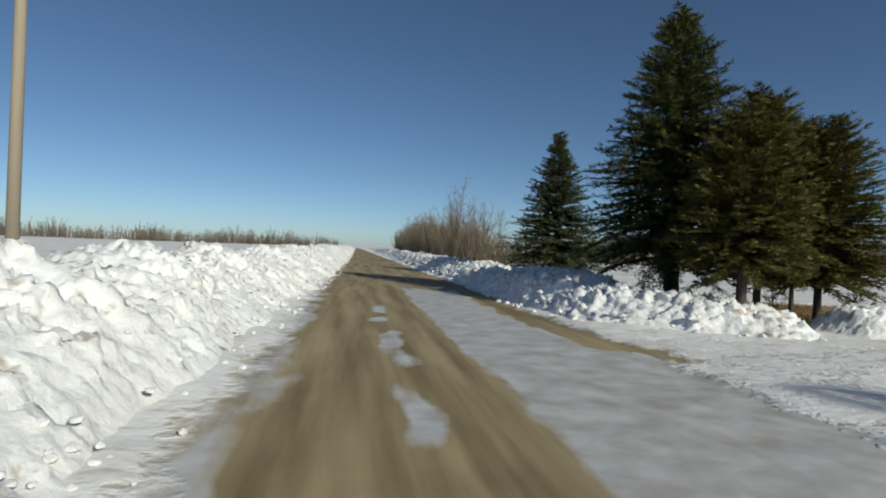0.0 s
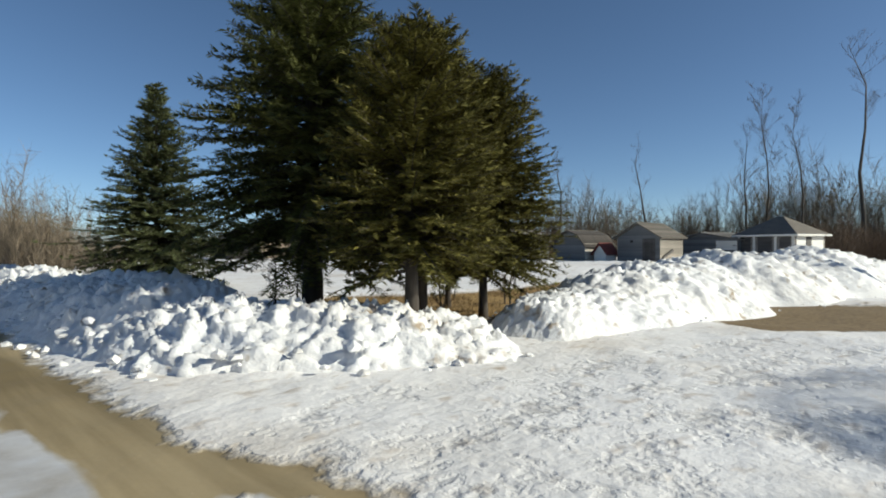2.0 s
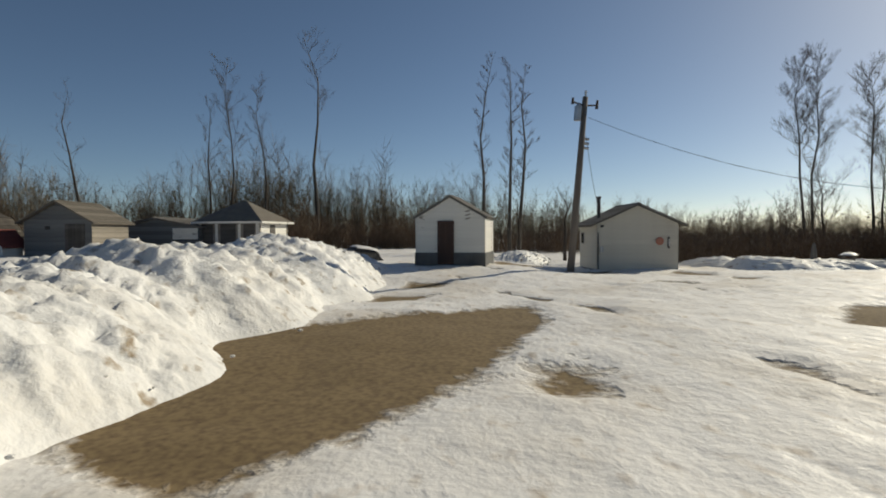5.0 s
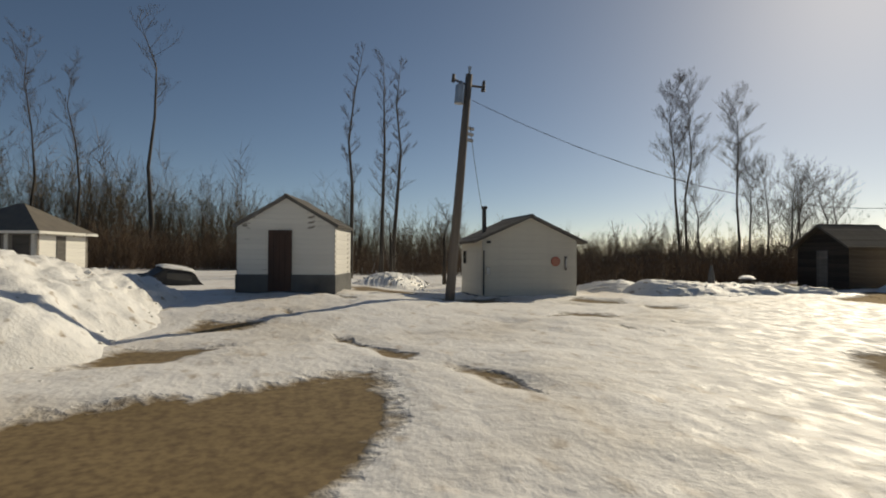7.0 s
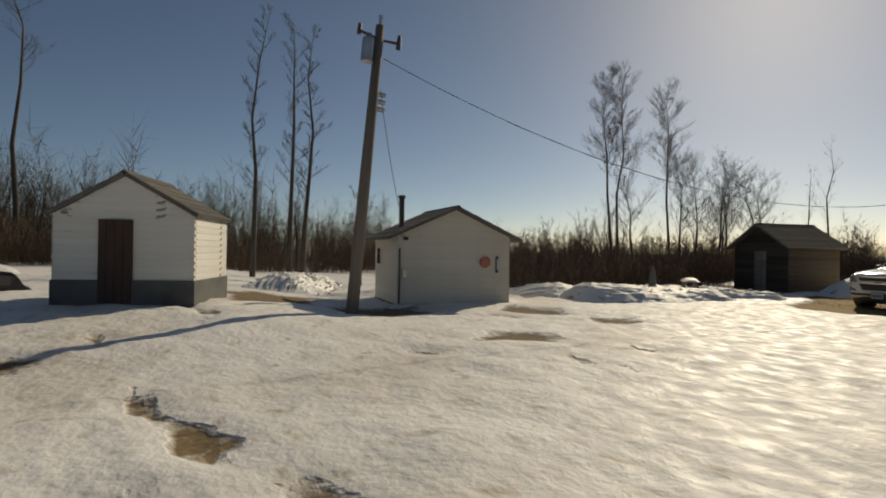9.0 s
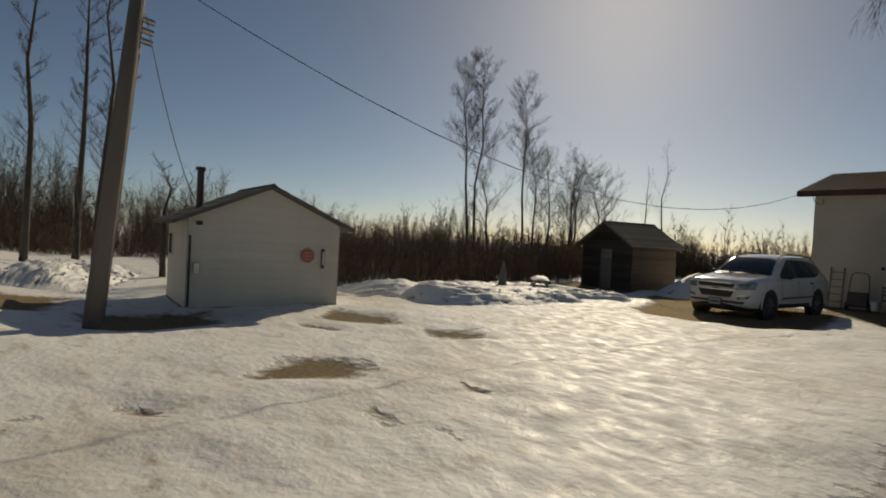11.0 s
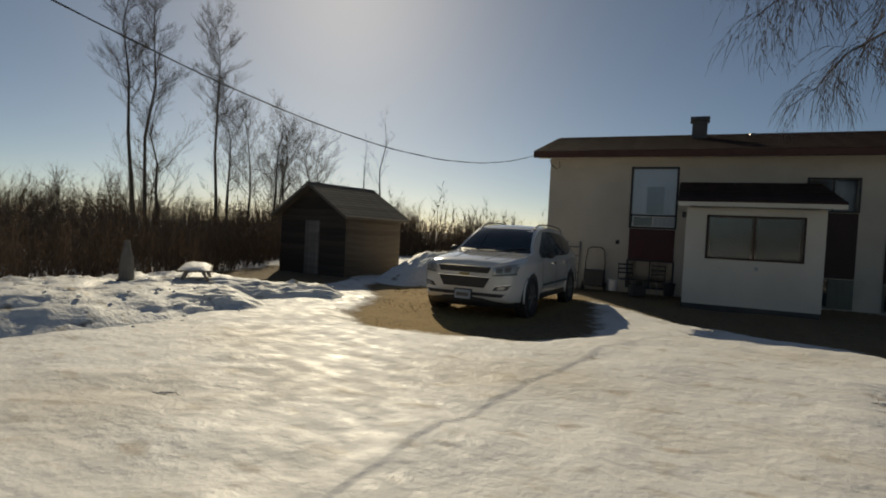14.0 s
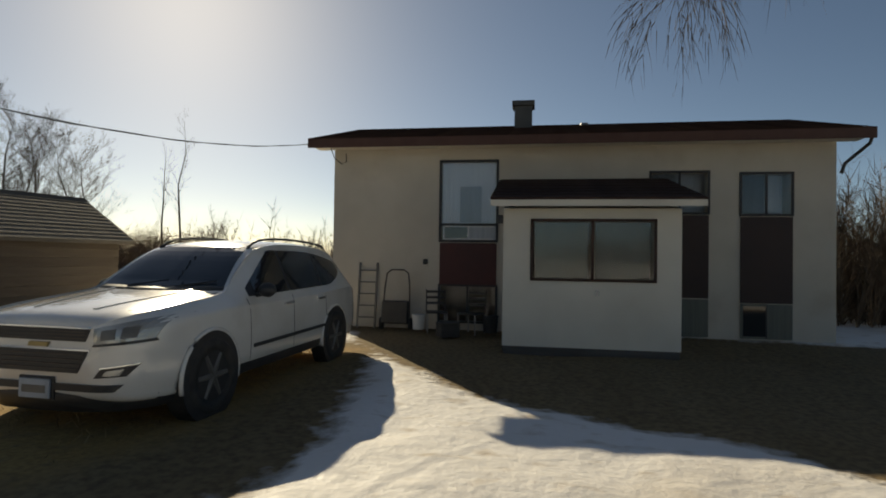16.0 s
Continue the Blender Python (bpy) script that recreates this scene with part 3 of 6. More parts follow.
# ---- buildings ----
def shared_board(cache, length, height, mat):
    """One mesh for all boards of a size: a bevelled strip lying along x, its back at y = 0, leaning like a clapboard."""
    key = (round(length, 2), round(height, 3), mat.name)
    if key not in cache:
        me = bpy.data.meshes.new("board")
        h, l = height, length / 2
        lip = 0.010 if mat in (M_WHITE, M_CREAM) else 0.022
        v = [(-l, 0, 0), (l, 0, 0), (l, 0, h), (-l, 0, h), (-l, -lip, 0.002), (l, -lip, 0.002), (l, -lip * 0.4, h - 0.006), (-l, -lip * 0.4, h - 0.006)]
        me.from_pydata(v, [], [(3, 2, 1, 0), (4, 5, 6, 7), (0, 1, 5, 4), (7, 6, 2, 3), (0, 4, 7, 3), (1, 2, 6, 5)])
        me.materials.append(mat)
        cache[key] = me
    return cache[key]


BOARDS = {}


def clad(parent, m, spans, board_h, mat, rnd, gap=0.0):
    """Boards one by one on a wall: spans gives (z, list of (x0, x1)) rows in the wall's own frame."""
    for z, rows in spans:
        for x0, x1 in rows:
            if x1 - x0 < 0.08:
                continue
            ob = new("board", shared_board(BOARDS, x1 - x0, board_h - 0.006, mat))
            ob.parent = parent
            ob.matrix_local = m @ pose((x0 + x1) / 2, 0, z + rnd.uniform(-0.003, 0.003) - gap, 0, 0, rnd.uniform(-gap, gap) * 30)


def wall_spans(width_at, z0, z1, board_h, holes):
    spans, z = [], z0
    while z < z1 - 0.03:
        lo, hi = width_at(z + board_h * 0.5)
        rows = [(lo, hi)]
        for hx0, hx1, hz0, hz1 in holes:
            if hz0 < z + board_h * 0.6 and z + board_h * 0.4 < hz1:
                nxt = []
                for a, b in rows:
                    if hx1 <= a or hx0 >= b:
                        nxt.append((a, b))
                    else:
                        nxt += [(a, hx0), (hx1, b)]
                rows = nxt
        spans.append((z, rows))
        z += board_h
    return spans


def prism(bm, profile, y0, y1):
    """A profile of (x, z) pulled from y0 to y1."""
    a = [bm.verts.new((x, y0, z)) for x, z in profile]
    b = [bm.verts.new((x, y1, z)) for x, z in profile]
    n = len(profile)
    bm.faces.new(a)
    bm.faces.new(b[::-1])
    for k in range(n):
        bm.faces.new((a[k], b[k], b[(k + 1) % n], a[(k + 1) % n]))
    bmesh.ops.recalc_face_normals(bm, faces=bm.faces)
    return bm


def roof_slope(parent, name, lo, hi, y0, y1, mat, thick=0.07, courses=6, label=""):
    """One slope of a roof from the eave (x, z) up to the ridge (x, z), with shingle courses stepping up it."""
    bm = bmesh.new()
    (x0, z0), (x1, z1) = lo, hi
    nx, nz = -(z1 - z0), x1 - x0
    ln = math.hypot(nx, nz)
    nx, nz = nx / ln, nz / ln
    if nz < 0:
        nx, nz = -nx, -nz
    prism(bm, [(x0, z0), (x1, z1), (x1 + nx * thick, z1 + nz * thick), (x0 + nx * thick, z0 + nz * thick)], y0, y1)
    roof = part(name, bm, mat, parent, label)
    me = bpy.data.meshes.new("shingle_course")
    step = ln / courses
    ux, uz = (x1 - x0) / ln, (z1 - z0) / ln
    t0, t1 = 0.016, 0.004
    prof = [(0, 0), (ux * step * 1.0, uz * step), (ux * step + nx * t1, uz * step + nz * t1), (nx * t0, nz * t0)]
    v = [(px, y0 - 0.01, pz) for px, pz in prof] + [(px, y1 + 0.01, pz) for px, pz in prof]
    me.from_pydata(v, [], [(0, 1, 2, 3), (7, 6, 5, 4), (0, 4, 5, 1), (1, 5, 6, 2), (2, 6, 7, 3), (3, 7, 4, 0)])
    me.materials.append(mat)
    for k in range(courses):
        c = new("shingle_course", me)
        c.parent = roof
        c.location = (x0 + nx * thick + ux * step * k, 0, z0 + nz * thick + uz * step * k)
    return roof


def gable_shed(name, m, label, w, d, eave, apex, mats, board=0.16, base=0.0, door=None, over=(0.18, 0.22), courses=6, seed=1, mats_side=None, door_mat=None, gable_ends=True, group=""):
    """A small gabled shed. Its front, which faces local -y, has its middle at the origin."""
    wall_mat, roof_mat, base_mat = mats
    rnd = random.Random(seed)
    t = thing(name, m, label, "shed", group)
    slope = (apex - eave) / (w / 2)

    def width_at(z):
        if z <= eave:
            return -w / 2, w / 2
        k = max(0.0, (apex - z) / slope)
        return -k, k

    if base:
        part("foundation", boxed(-w / 2 - 0.03, w / 2 + 0.03, -0.03, d + 0.03, -0.4, base, 0.01), base_mat, t, "dark block footing")
    low = base
    side_mat = mats_side or wall_mat
    holes = [door] if door else []
    front = bmesh.new()
    prism(front, [(-w / 2, low), (w / 2, low), (w / 2, eave), (0, apex), (-w / 2, eave)], 0.03, 0.11)
    fw = part("front_wall", front, wall_mat, t)
    clad(fw, pose(0, 0.03, 0), wall_spans(width_at, low, apex, board, holes), board, wall_mat, rnd, 0.004)
    back = bmesh.new()
    prism(back, [(-w / 2, low), (w / 2, low), (w / 2, eave), (0, apex), (-w / 2, eave)], d - 0.1, d)
    part("back_wall", back, wall_mat, t)
    for sx, nm in ((-1, "side_wall"), (1, "side_wall")):
        sw = part(nm, boxed(min(sx * w / 2, sx * (w / 2 - 0.1)), max(sx * w / 2, sx * (w / 2 - 0.1)), 0.112, d - 0.102, low, eave + 0.02), side_mat, t)
        mm = pose(sx * w / 2, d / 2, 0, 0, 0, 90 * sx)
        clad(sw, mm, wall_spans(lambda z: (-d / 2, d / 2), low, eave - 0.02, board, []), board, side_mat, rnd, 0.004)
    ox, oy = over
    dz = ox * slope
    for sx in (-1, 1):
        roof_slope(t, "roof", (sx * (w / 2 + ox), eave - dz), (0, apex + 0.0), -oy, d + oy, roof_mat, courses=courses)
    cap = bmesh.new()
    prism(cap, [(-0.12, apex + 0.03), (0, apex + 0.115), (0.12, apex + 0.03), (0, apex + 0.07)], -oy - 0.02, d + oy + 0.02)
    part("ridge_cap", cap, roof_mat, t)
    if door:
        x0, x1, z0, z1 = door
        dr = part("door", boxed(x0, x1, -0.036 if z0 < base else 0.0, 0.028, z0, z1, 0.006), door_mat or M_BROWNDOOR, t)
        n = max(3, int((x1 - x0) / 0.14))
        for k in range(n):
            a = x0 + (x1 - x0) * k / n
            part("plank", boxed(a + 0.004, a + (x1 - x0) / n - 0.004, -0.05 if z0 < base else -0.014, -0.037 if z0 < base else -0.001, z0 + 0.01, z1 - 0.01, 0.003), door_mat or M_BROWNDOOR, dr)
    return t


# gabled white shed with a brown door
gable_shed("gabled_shed", pose(29.64, 4.01, 0.38, 0, 0, -109.4), "white board shed with a brown door on a dark base", 2.5, 2.2, 1.68, 2.4, (M_WHITE, M_SHINGLE, M_BLOCK), board=0.13, base=0.45, door=(-0.44, 0.15, 0.03, 1.58), over=(0.06, 0.05), seed=3)

# low white shed with a stovepipe
S2 = gable_shed("workshop_shed", pose(31.19, -3.75, 0.02, 0, 0, -95.5), "low cream-white shed with dark eaves and a stovepipe", 3.27, 2.5, 1.86, 2.58, (M_CREAM, M_SHINGLE, M_BLOCK), board=0.2, base=0.02, over=(0.3, 0.16), seed=4)
pp = bmesh.new()
tube(pp, (-1.25, 1.05, 1.9), (-1.25, 1.05, 2.92), 0.075, 0.075, 12)
tube(pp, (-1.25, 1.05, 2.92), (-1.25, 1.05, 3.0), 0.11, 0.1, 12)
part("stovepipe", pp, M_DARKPIPE, S2, "rusty black stovepipe with a cap")
part("corner_pipe", tube(bmesh.new(), (-1.6, -0.04, 0.05), (-1.6, -0.04, 1.5), 0.022, 0.022, 8), M_WIRE, S2)
part("meter_box", boxed(-1.52, -1.4, -0.07, 0.0, 0.72, 0.95, 0.01), M_METAL, S2, "small grey meter box")
sw = part("side_window", boxed(-1.67, -1.645, 1.75, 2.2, 1.0, 1.55, 0.005), M_CREAM, S2)
part("pane", boxed(-1.676, -1.668, 1.8, 2.15, 1.05, 1.5), M_GLASS, sw)
part("gable_lamp", boxed(-1.5, -1.38, -0.1, 0.0, 1.72, 1.8, 0.015), M_PLASTIC, S2, "small black lamp")
sg = bmesh.new()
pts8 = [(0.88 + 0.165 * math.cos(math.tau * (k + 0.5) / 8), 1.15 + 0.165 * math.sin(math.tau * (k + 0.5) / 8)) for k in range(8)]
prism(sg, pts8, -0.03, 0.0)
M_SIGNBAR = material("faded_sign_bars", (0.5, 0.28, 0.2), 0.6)
sgp = part("sign", sg, M_REDSIGN, S2, "faded red eight-sided sign")
for k, wd in enumerate((0.2, 0.24, 0.16)):
    part("sign_bar", boxed(0.88 - wd / 2, 0.88 + wd / 2, -0.034, -0.031, 1.2 - 0.07 * k, 1.225 - 0.07 * k), M_SIGNBAR, sgp)
th = bmesh.new()
box(th, 1.21, 1.28, -0.04, 0.0, 0.86, 1.32, 0.012)
part("wall_gauge", th, M_DARKPIPE, S2, "long dark wall thermometer")
part("gauge_face", boxed(1.228, 1.262, -0.045, -0.041, 0.95, 1.24), M_WHITEMETAL, S2)

# log shed behind the parked car
gable_shed("log_shed", pose(33.35, -19.7, -0.05, 0, 0, 166), "old brown log shed with a bleached shingle roof", 3.05, 2.5, 1.93, 2.82, (M_SHEDFRONT, M_SHINGLE_L, M_BLOCK), board=0.19, door=(-0.3, 0.35, 0.0, 1.72), over=(0.2, 0.25), courses=12, seed=6, mats_side=M_LOG, door_mat=M_GREYWOOD)

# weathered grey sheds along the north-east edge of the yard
# Granary: side walls paler than the blue-grey front.
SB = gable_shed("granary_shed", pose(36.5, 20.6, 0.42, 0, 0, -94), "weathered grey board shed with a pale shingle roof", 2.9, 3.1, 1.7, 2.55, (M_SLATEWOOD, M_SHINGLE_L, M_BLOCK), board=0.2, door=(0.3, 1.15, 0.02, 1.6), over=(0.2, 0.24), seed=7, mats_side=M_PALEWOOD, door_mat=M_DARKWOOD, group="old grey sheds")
# Black plate on the uncut gable, painting the dark inside of a hole.
part("gable_hole", boxed(-0.55, -0.35, -0.012, 0.028, 1.35, 1.5), M_TYRE, SB)
part("loose_plank", tube(bmesh.new(), (1.53, 0.25, 0.4), (1.53, 1.5, 0.85), 0.09, 0.11, 4), M_DARKWOOD, SB)


def gambrel_shed(m):
    """A shed with a broken-slope roof, its gable turned to the yard."""
    t = thing("tool_shed", m, "low grey shed with a dark barn roof and one pale wall", "shed", "old grey sheds")
    rnd = random.Random(8)
    w, d, e, k, a = 2.8, 3.0, 1.2, 1.85, 2.15
    prof = [(-w / 2, 0), (w / 2, 0), (w / 2, e), (w * 0.3, k), (0, a), (-w * 0.3, k), (-w / 2, e)]

    def width_at(z):
        if z <= e:
            return -w / 2, w / 2
        if z <= k:
            x = w / 2 - (w * 0.2) * (z - e) / (k - e)
        else:
            x = max(0.02, w * 0.3 * (a - z) / (a - k))
        return -x, x

    for nm, y0, y1 in (("front_wall", 0.03, 0.12), ("back_wall", d - 0.1, d)):
        wall = part(nm, prism(bmesh.new(), prof, y0, y1), M_SLATEWOOD, t)
        if y0 < 1:
            clad(wall, pose(0, 0.03, 0), wall_spans(width_at, 0, a, 0.2, []), 0.2, M_SLATEWOOD, rnd, 0.004)
    for sx in (-1, 1):
        # The +x side wall is paler than the other walls.
        side = part("side_wall", boxed(min(sx * w / 2, sx * (w / 2 - 0.1)), max(sx * w / 2, sx * (w / 2 - 0.1)), 0.122, d - 0.102, 0, e), M_PALEST if sx > 0 else M_SLATEWOOD, t)
        clad(side, pose(sx * w / 2, d / 2, 0, 0, 0, 90 * sx), wall_spans(lambda z: (-d / 2, d / 2), 0, e - 0.02, 0.19, []), 0.19, M_PALEST if sx > 0 else M_SLATEWOOD, rnd, 0.006)
        roof_slope(t, "lower_roof", (sx * (w / 2 + 0.14), e - 0.2), (sx * w * 0.3, k), -0.14, d + 0.14, M_TARROOF, courses=5)
        roof_slope(t, "upper_roof", (sx * (w * 0.3 + 0.02), k + 0.005), (0, a), -0.14, d + 0.14, M_TARROOF, courses=4)
    part("ridge_cap", prism(bmesh.new(), [(-0.1, a + 0.04), (0, a + 0.1), (0.1, a + 0.04), (0, a + 0.06)], -0.16, d + 0.16), M_SHINGLE_L, t)
    return t


gambrel_shed(pose(35.9, 25.3, 0.42, 0, 0, -100))
gable_shed("far_shed", pose(35.6, 30.2, 0.35, 0, 0, -98), "pale grey shed with a bleached roof behind the tool shed", 2.8, 2.8, 1.6, 2.4, (M_SLATEWOOD, M_SHINGLE_L, M_BLOCK), board=0.2, seed=11, over=(0.2, 0.2), group="old grey sheds")
SC = gable_shed("long_low_shed", pose(41.6, 18.4, 0.42, 0, 0, -106), "long low dark shed with a sagging roof", 5.0, 3.0, 1.5, 1.95, (M_SLATEWOOD, M_SHINGLE, M_BLOCK), board=0.22, seed=9, over=(0.25, 0.25), group="old grey sheds")
part("white_panel", boxed(1.0, 2.45, -0.05, -0.01, 0.85, 1.45), M_WHITE, SC, "peeling white panel")
gable_shed("dog_house", pose(36.0, 23.0, 0.42, 0, 0, -100), "small white hut with a red roof", 0.95, 1.1, 0.7, 1.25, (M_WHITE, material("red_roof", (0.17, 0.04, 0.028), 0.8, other=(0.12, 0.032, 0.025), scale=3.0), M_BLOCK), board=0.16, over=(0.14, 0.12), courses=3, seed=10)


def hip_shed(m):
    t = thing("hip_roofed_shed", m, "grey and white shed with a steep hipped roof", "shed", "old grey sheds")
    w, d, e, a = 3.6, 3.1, 1.75, 2.95
    rnd = random.Random(5)
    walls = (("front_wall", pose(0, 0, 0), w, M_GREYWOOD, [(-0.5, 0.4, 0, 1.75), (-1.6, -0.95, 0.6, 1.6), (0.85, 1.5, 0.6, 1.6)]), ("back_wall", pose(0, d, 0, 0, 0, 180), w, M_GREYWOOD, []), ("side_wall", pose(w / 2, d / 2, 0, 0, 0, 90), d, M_WHITE, [(-0.45, 0.1, 0.3, 1.6)]), ("side_wall", pose(-w / 2, d / 2, 0, 0, 0, -90), d, M_GREYWOOD, []))
    for nm, mm, ln, mat, holes in walls:
        wall = part(nm, boxed(-ln / 2 + 0.01, ln / 2 - 0.01, 0.03, 0.12, 0, e), mat, t)
        wall.matrix_local = mm
        clad(wall, pose(0, 0.03, 0), wall_spans(lambda z: (-ln / 2, ln / 2), 0, e, 0.16, holes), 0.16, mat, rnd, 0.004)
        # Each opening is a dark plate whose colour stands for the shade inside.
        for x0, x1, z0, z1 in holes:
            part("opening", boxed(x0, x1, 0.0, 0.028, z0, z1), M_DARKWOOD, wall)
    for x in (-1.7, -0.72, 0.62, 1.66):
        part("post", boxed(x - 0.07, x + 0.07, -0.03, 0.004, 0.0, e - 0.1), M_WHITE, t)
    o = 0.25
    bm = bmesh.new()
    base = [bm.verts.new(p) for p in ((-w / 2 - o, -o, e), (w / 2 + o, -o, e), (w / 2 + o, d + o, e), (-w / 2 - o, d + o, e))]
    low = [bm.verts.new(v.co - Vector((0, 0, 0.07))) for v in base]
    r0, r1 = bm.verts.new((-0.15, d / 2, a)), bm.verts.new((0.15, d / 2, a))
    for f in ((base[0], base[1], r1, r0), (base[1], base[2], r1), (base[2], base[3], r0, r1), (base[3], base[0], r0)):
        bm.faces.new(f)
    for k in range(4):
        bm.faces.new((low[k], low[(k + 1) % 4], base[(k + 1) % 4], base[k]))
    bm.faces.new(low[::-1])
    part("roof", bm, M_SHINGLE_L, t)
    part("fascia", box(boxed(-w / 2 - o - 0.02, w / 2 + o + 0.02, -o - 0.03, -o, e - 0.1, e + 0.01), w / 2 + o, w / 2 + o + 0.03, -o, d + o, e - 0.1, e + 0.01), M_WHITE, t)
    return t


hip_shed(pose(40.7, 14.4, 0.45, 0, 0, -108))


# the house
def window_unit(name, parent, x0, x1, z0, z1, y, frame_mat, panes=2, frame_w=0.05, curtain=True):
    win = part(name, boxed(x0 - frame_w, x1 + frame_w, y - 0.02, y + 0.03, z0 - frame_w, z0, 0.004), frame_mat, parent)
    part("window_frame", boxed(x0 - frame_w, x1 + frame_w, y - 0.02, y + 0.03, z1, z1 + frame_w, 0.004), frame_mat, win)
    for a in (x0 - frame_w, x1):
        part("window_frame", boxed(a, a + frame_w, y - 0.02, y + 0.03, z0, z1, 0.004), frame_mat, win)
    for k in range(panes):
        a, b = x0 + (x1 - x0) * k / panes, x0 + (x1 - x0) * (k + 1) / panes
        pane = part("pane", boxed(a + 0.012, b - 0.012, y + 0.012, y + 0.018, z0 + 0.01, z1 - 0.01), M_PANE, win)
        pane.visible_shadow = False
        if k:
            part("mullion", boxed(a - 0.02, a + 0.02, y - 0.012, y + 0.026, z0, z1), frame_mat, win)
    return win


def build_house():
    t = thing("bungalow", pose(20.82, -22.25, 0.0, 0, 0, 178.2), "cream bi-level bungalow with a brown roof and dark red window panels", "house")
    d, e, a, xl, xr = 6.2, 4.2, 5.1, -5.62, 4.8
    holes = [(-3.13, -1.92, 1.97, 3.68), (1.3, 2.4, 2.58, 3.4), (3.05, 3.98, 2.55, 3.36), (-3.13, -1.92, 0.2, 0.95)]
    xs = sorted({xl, xr, *[h[0] for h in holes], *[h[1] for h in holes]})
    zs = sorted({0.0, e, *[h[2] for h in holes], *[h[3] for h in holes]})
    bm = bmesh.new()
    for x0, x1 in zip(xs, xs[1:]):
        for z0, z1 in zip(zs, zs[1:]):
            cx, cz = (x0 + x1) / 2, (z0 + z1) / 2
            if not any(h[0] < cx < h[1] and h[2] < cz < h[3] for h in holes):
                box(bm, x0, x1, 0, 0.2, z0, z1)
    bmesh.ops.remove_doubles(bm, verts=bm.verts, dist=0.0005)
    inner = [f for f in bm.faces if sum(1 for g in bm.faces if g is not f and (g.calc_center_median() - f.calc_center_median()).length < 0.001)]
    bmesh.ops.delete(bm, geom=inner, context="FACES")
    part("front_wall", bm, M_STUCCO, t)
    for sx in (-1, 1):
        g = bmesh.new()
        vs = [(0.203, 0), (d, 0), (d, e), (d / 2, a), (0.203, e)]
        p0 = xl if sx < 0 else xr
        p1 = p0 - sx * 0.2
        va, vb = [g.verts.new((p0, y, z)) for y, z in vs], [g.verts.new((p1, y, z)) for y, z in vs]
        g.faces.new(va)
        g.faces.new(vb[::-1])
        for k in range(5):
            g.faces.new((va[k], vb[k], vb[(k + 1) % 5], va[(k + 1) % 5]))
        bmesh.ops.recalc_face_normals(g, faces=g.faces)
        part("side_wall", g, M_STUCCO, t)
    part("back_wall", boxed(xl + 0.203, xr - 0.203, d - 0.2, d, 0, e), M_STUCCO, t)
    part("upper_floor", boxed(xl + 0.203, xr - 0.203, 0.203, d - 0.203, 1.2, 1.4), M_CURTAIN, t)
    part("inner_wall", boxed(xl + 0.203, xr - 0.203, 2.2, 2.3, 1.4, e), M_CURTAIN, t)
    slope = (a - e) / (d / 2)
    for lo, hi, nm in (((-0.55, e - 0.55 * slope), (d / 2, a), "roof"), ((d + 0.55, e - 0.55 * slope), (d / 2, a), "roof")):
        r = roof_slope(t, nm, lo, hi, xl - 0.4, xr + 0.4, M_ROOFBROWN, thick=0.1, courses=24)
        r.matrix_local = pose(0, 0, 0, 0, 0, 90) @ Matrix.Diagonal((1, -1, 1, 1))
    part("fascia", boxed(xl - 0.41, xr + 0.41, -0.58, -0.553, e - 0.55 * slope - 0.1, e - 0.55 * slope + 0.09), M_FASCIA, t, "red-brown eave board")
    part("soffit", boxed(xl - 0.35, xr + 0.35, -0.55, -0.005, e - 0.55 * slope - 0.05, e - 0.55 * slope - 0.03), M_CREAM, t)
    gut = bmesh.new()
    bent_tube(gut, [(xr + 0.36, -0.5, e - 0.24), (xr + 0.34, -0.48, e - 0.34), (xr + 0.1, -0.1, e - 0.66), (xr + 0.06, -0.05, e - 0.85)], [0.032] * 4, 8)
    part("downpipe", gut, M_PLASTIC, t)
    # window bays with their panels
    tall = window_unit("window", t, -3.13, -1.92, 1.97, 3.68, -0.01, M_PLASTIC, panes=1)
    part("mid_rail", boxed(-3.13, -1.92, -0.02, 0.03, 2.28, 2.33), M_PLASTIC, tall)
    part("curtain", boxed(-3.12, -1.93, 0.07, 0.075, 2.34, 3.67), M_SHEER, tall, "pale sheer curtain")
    part("blind", boxed(-2.72, -2.25, 0.05, 0.055, 2.36, 3.15), M_CURTAIN, tall, "grey lower blind")
    part("side_panel", boxed(-2.5, -1.93, 0.0, 0.02, 1.98, 2.27), M_CURTAIN, tall)
    for nm, a, b, c, e2 in (("sash_rail", -3.08, -1.97, 1.975, 2.005), ("sash_rail", -3.08, -1.97, 2.25, 2.275), ("sash_stile", -3.08, -3.05, 2.007, 2.248), ("sash_stile", -2.54, -2.505, 2.007, 2.248)):
        part(nm, boxed(a, b, -0.024, -0.005, c, e2, 0.003), M_WHITEMETAL, tall, "white sliding sash")
    part("sash_pane", boxed(-3.05, -2.54, -0.014, -0.008, 2.006, 2.249), M_GLASS, tall)
    part("wall_socket", boxed(-3.52, -3.42, -0.05, -0.003, 1.42, 1.54, 0.012), M_PLASTIC, t, "small black socket box")
    part("panel", boxed(-3.15, -1.9, -0.03, -0.003, 0.98, 1.9), M_REDPANEL, t)
    low = window_unit("basement_window", t, -3.13, -1.92, 0.2, 0.95, -0.01, M_PLASTIC, panes=2)
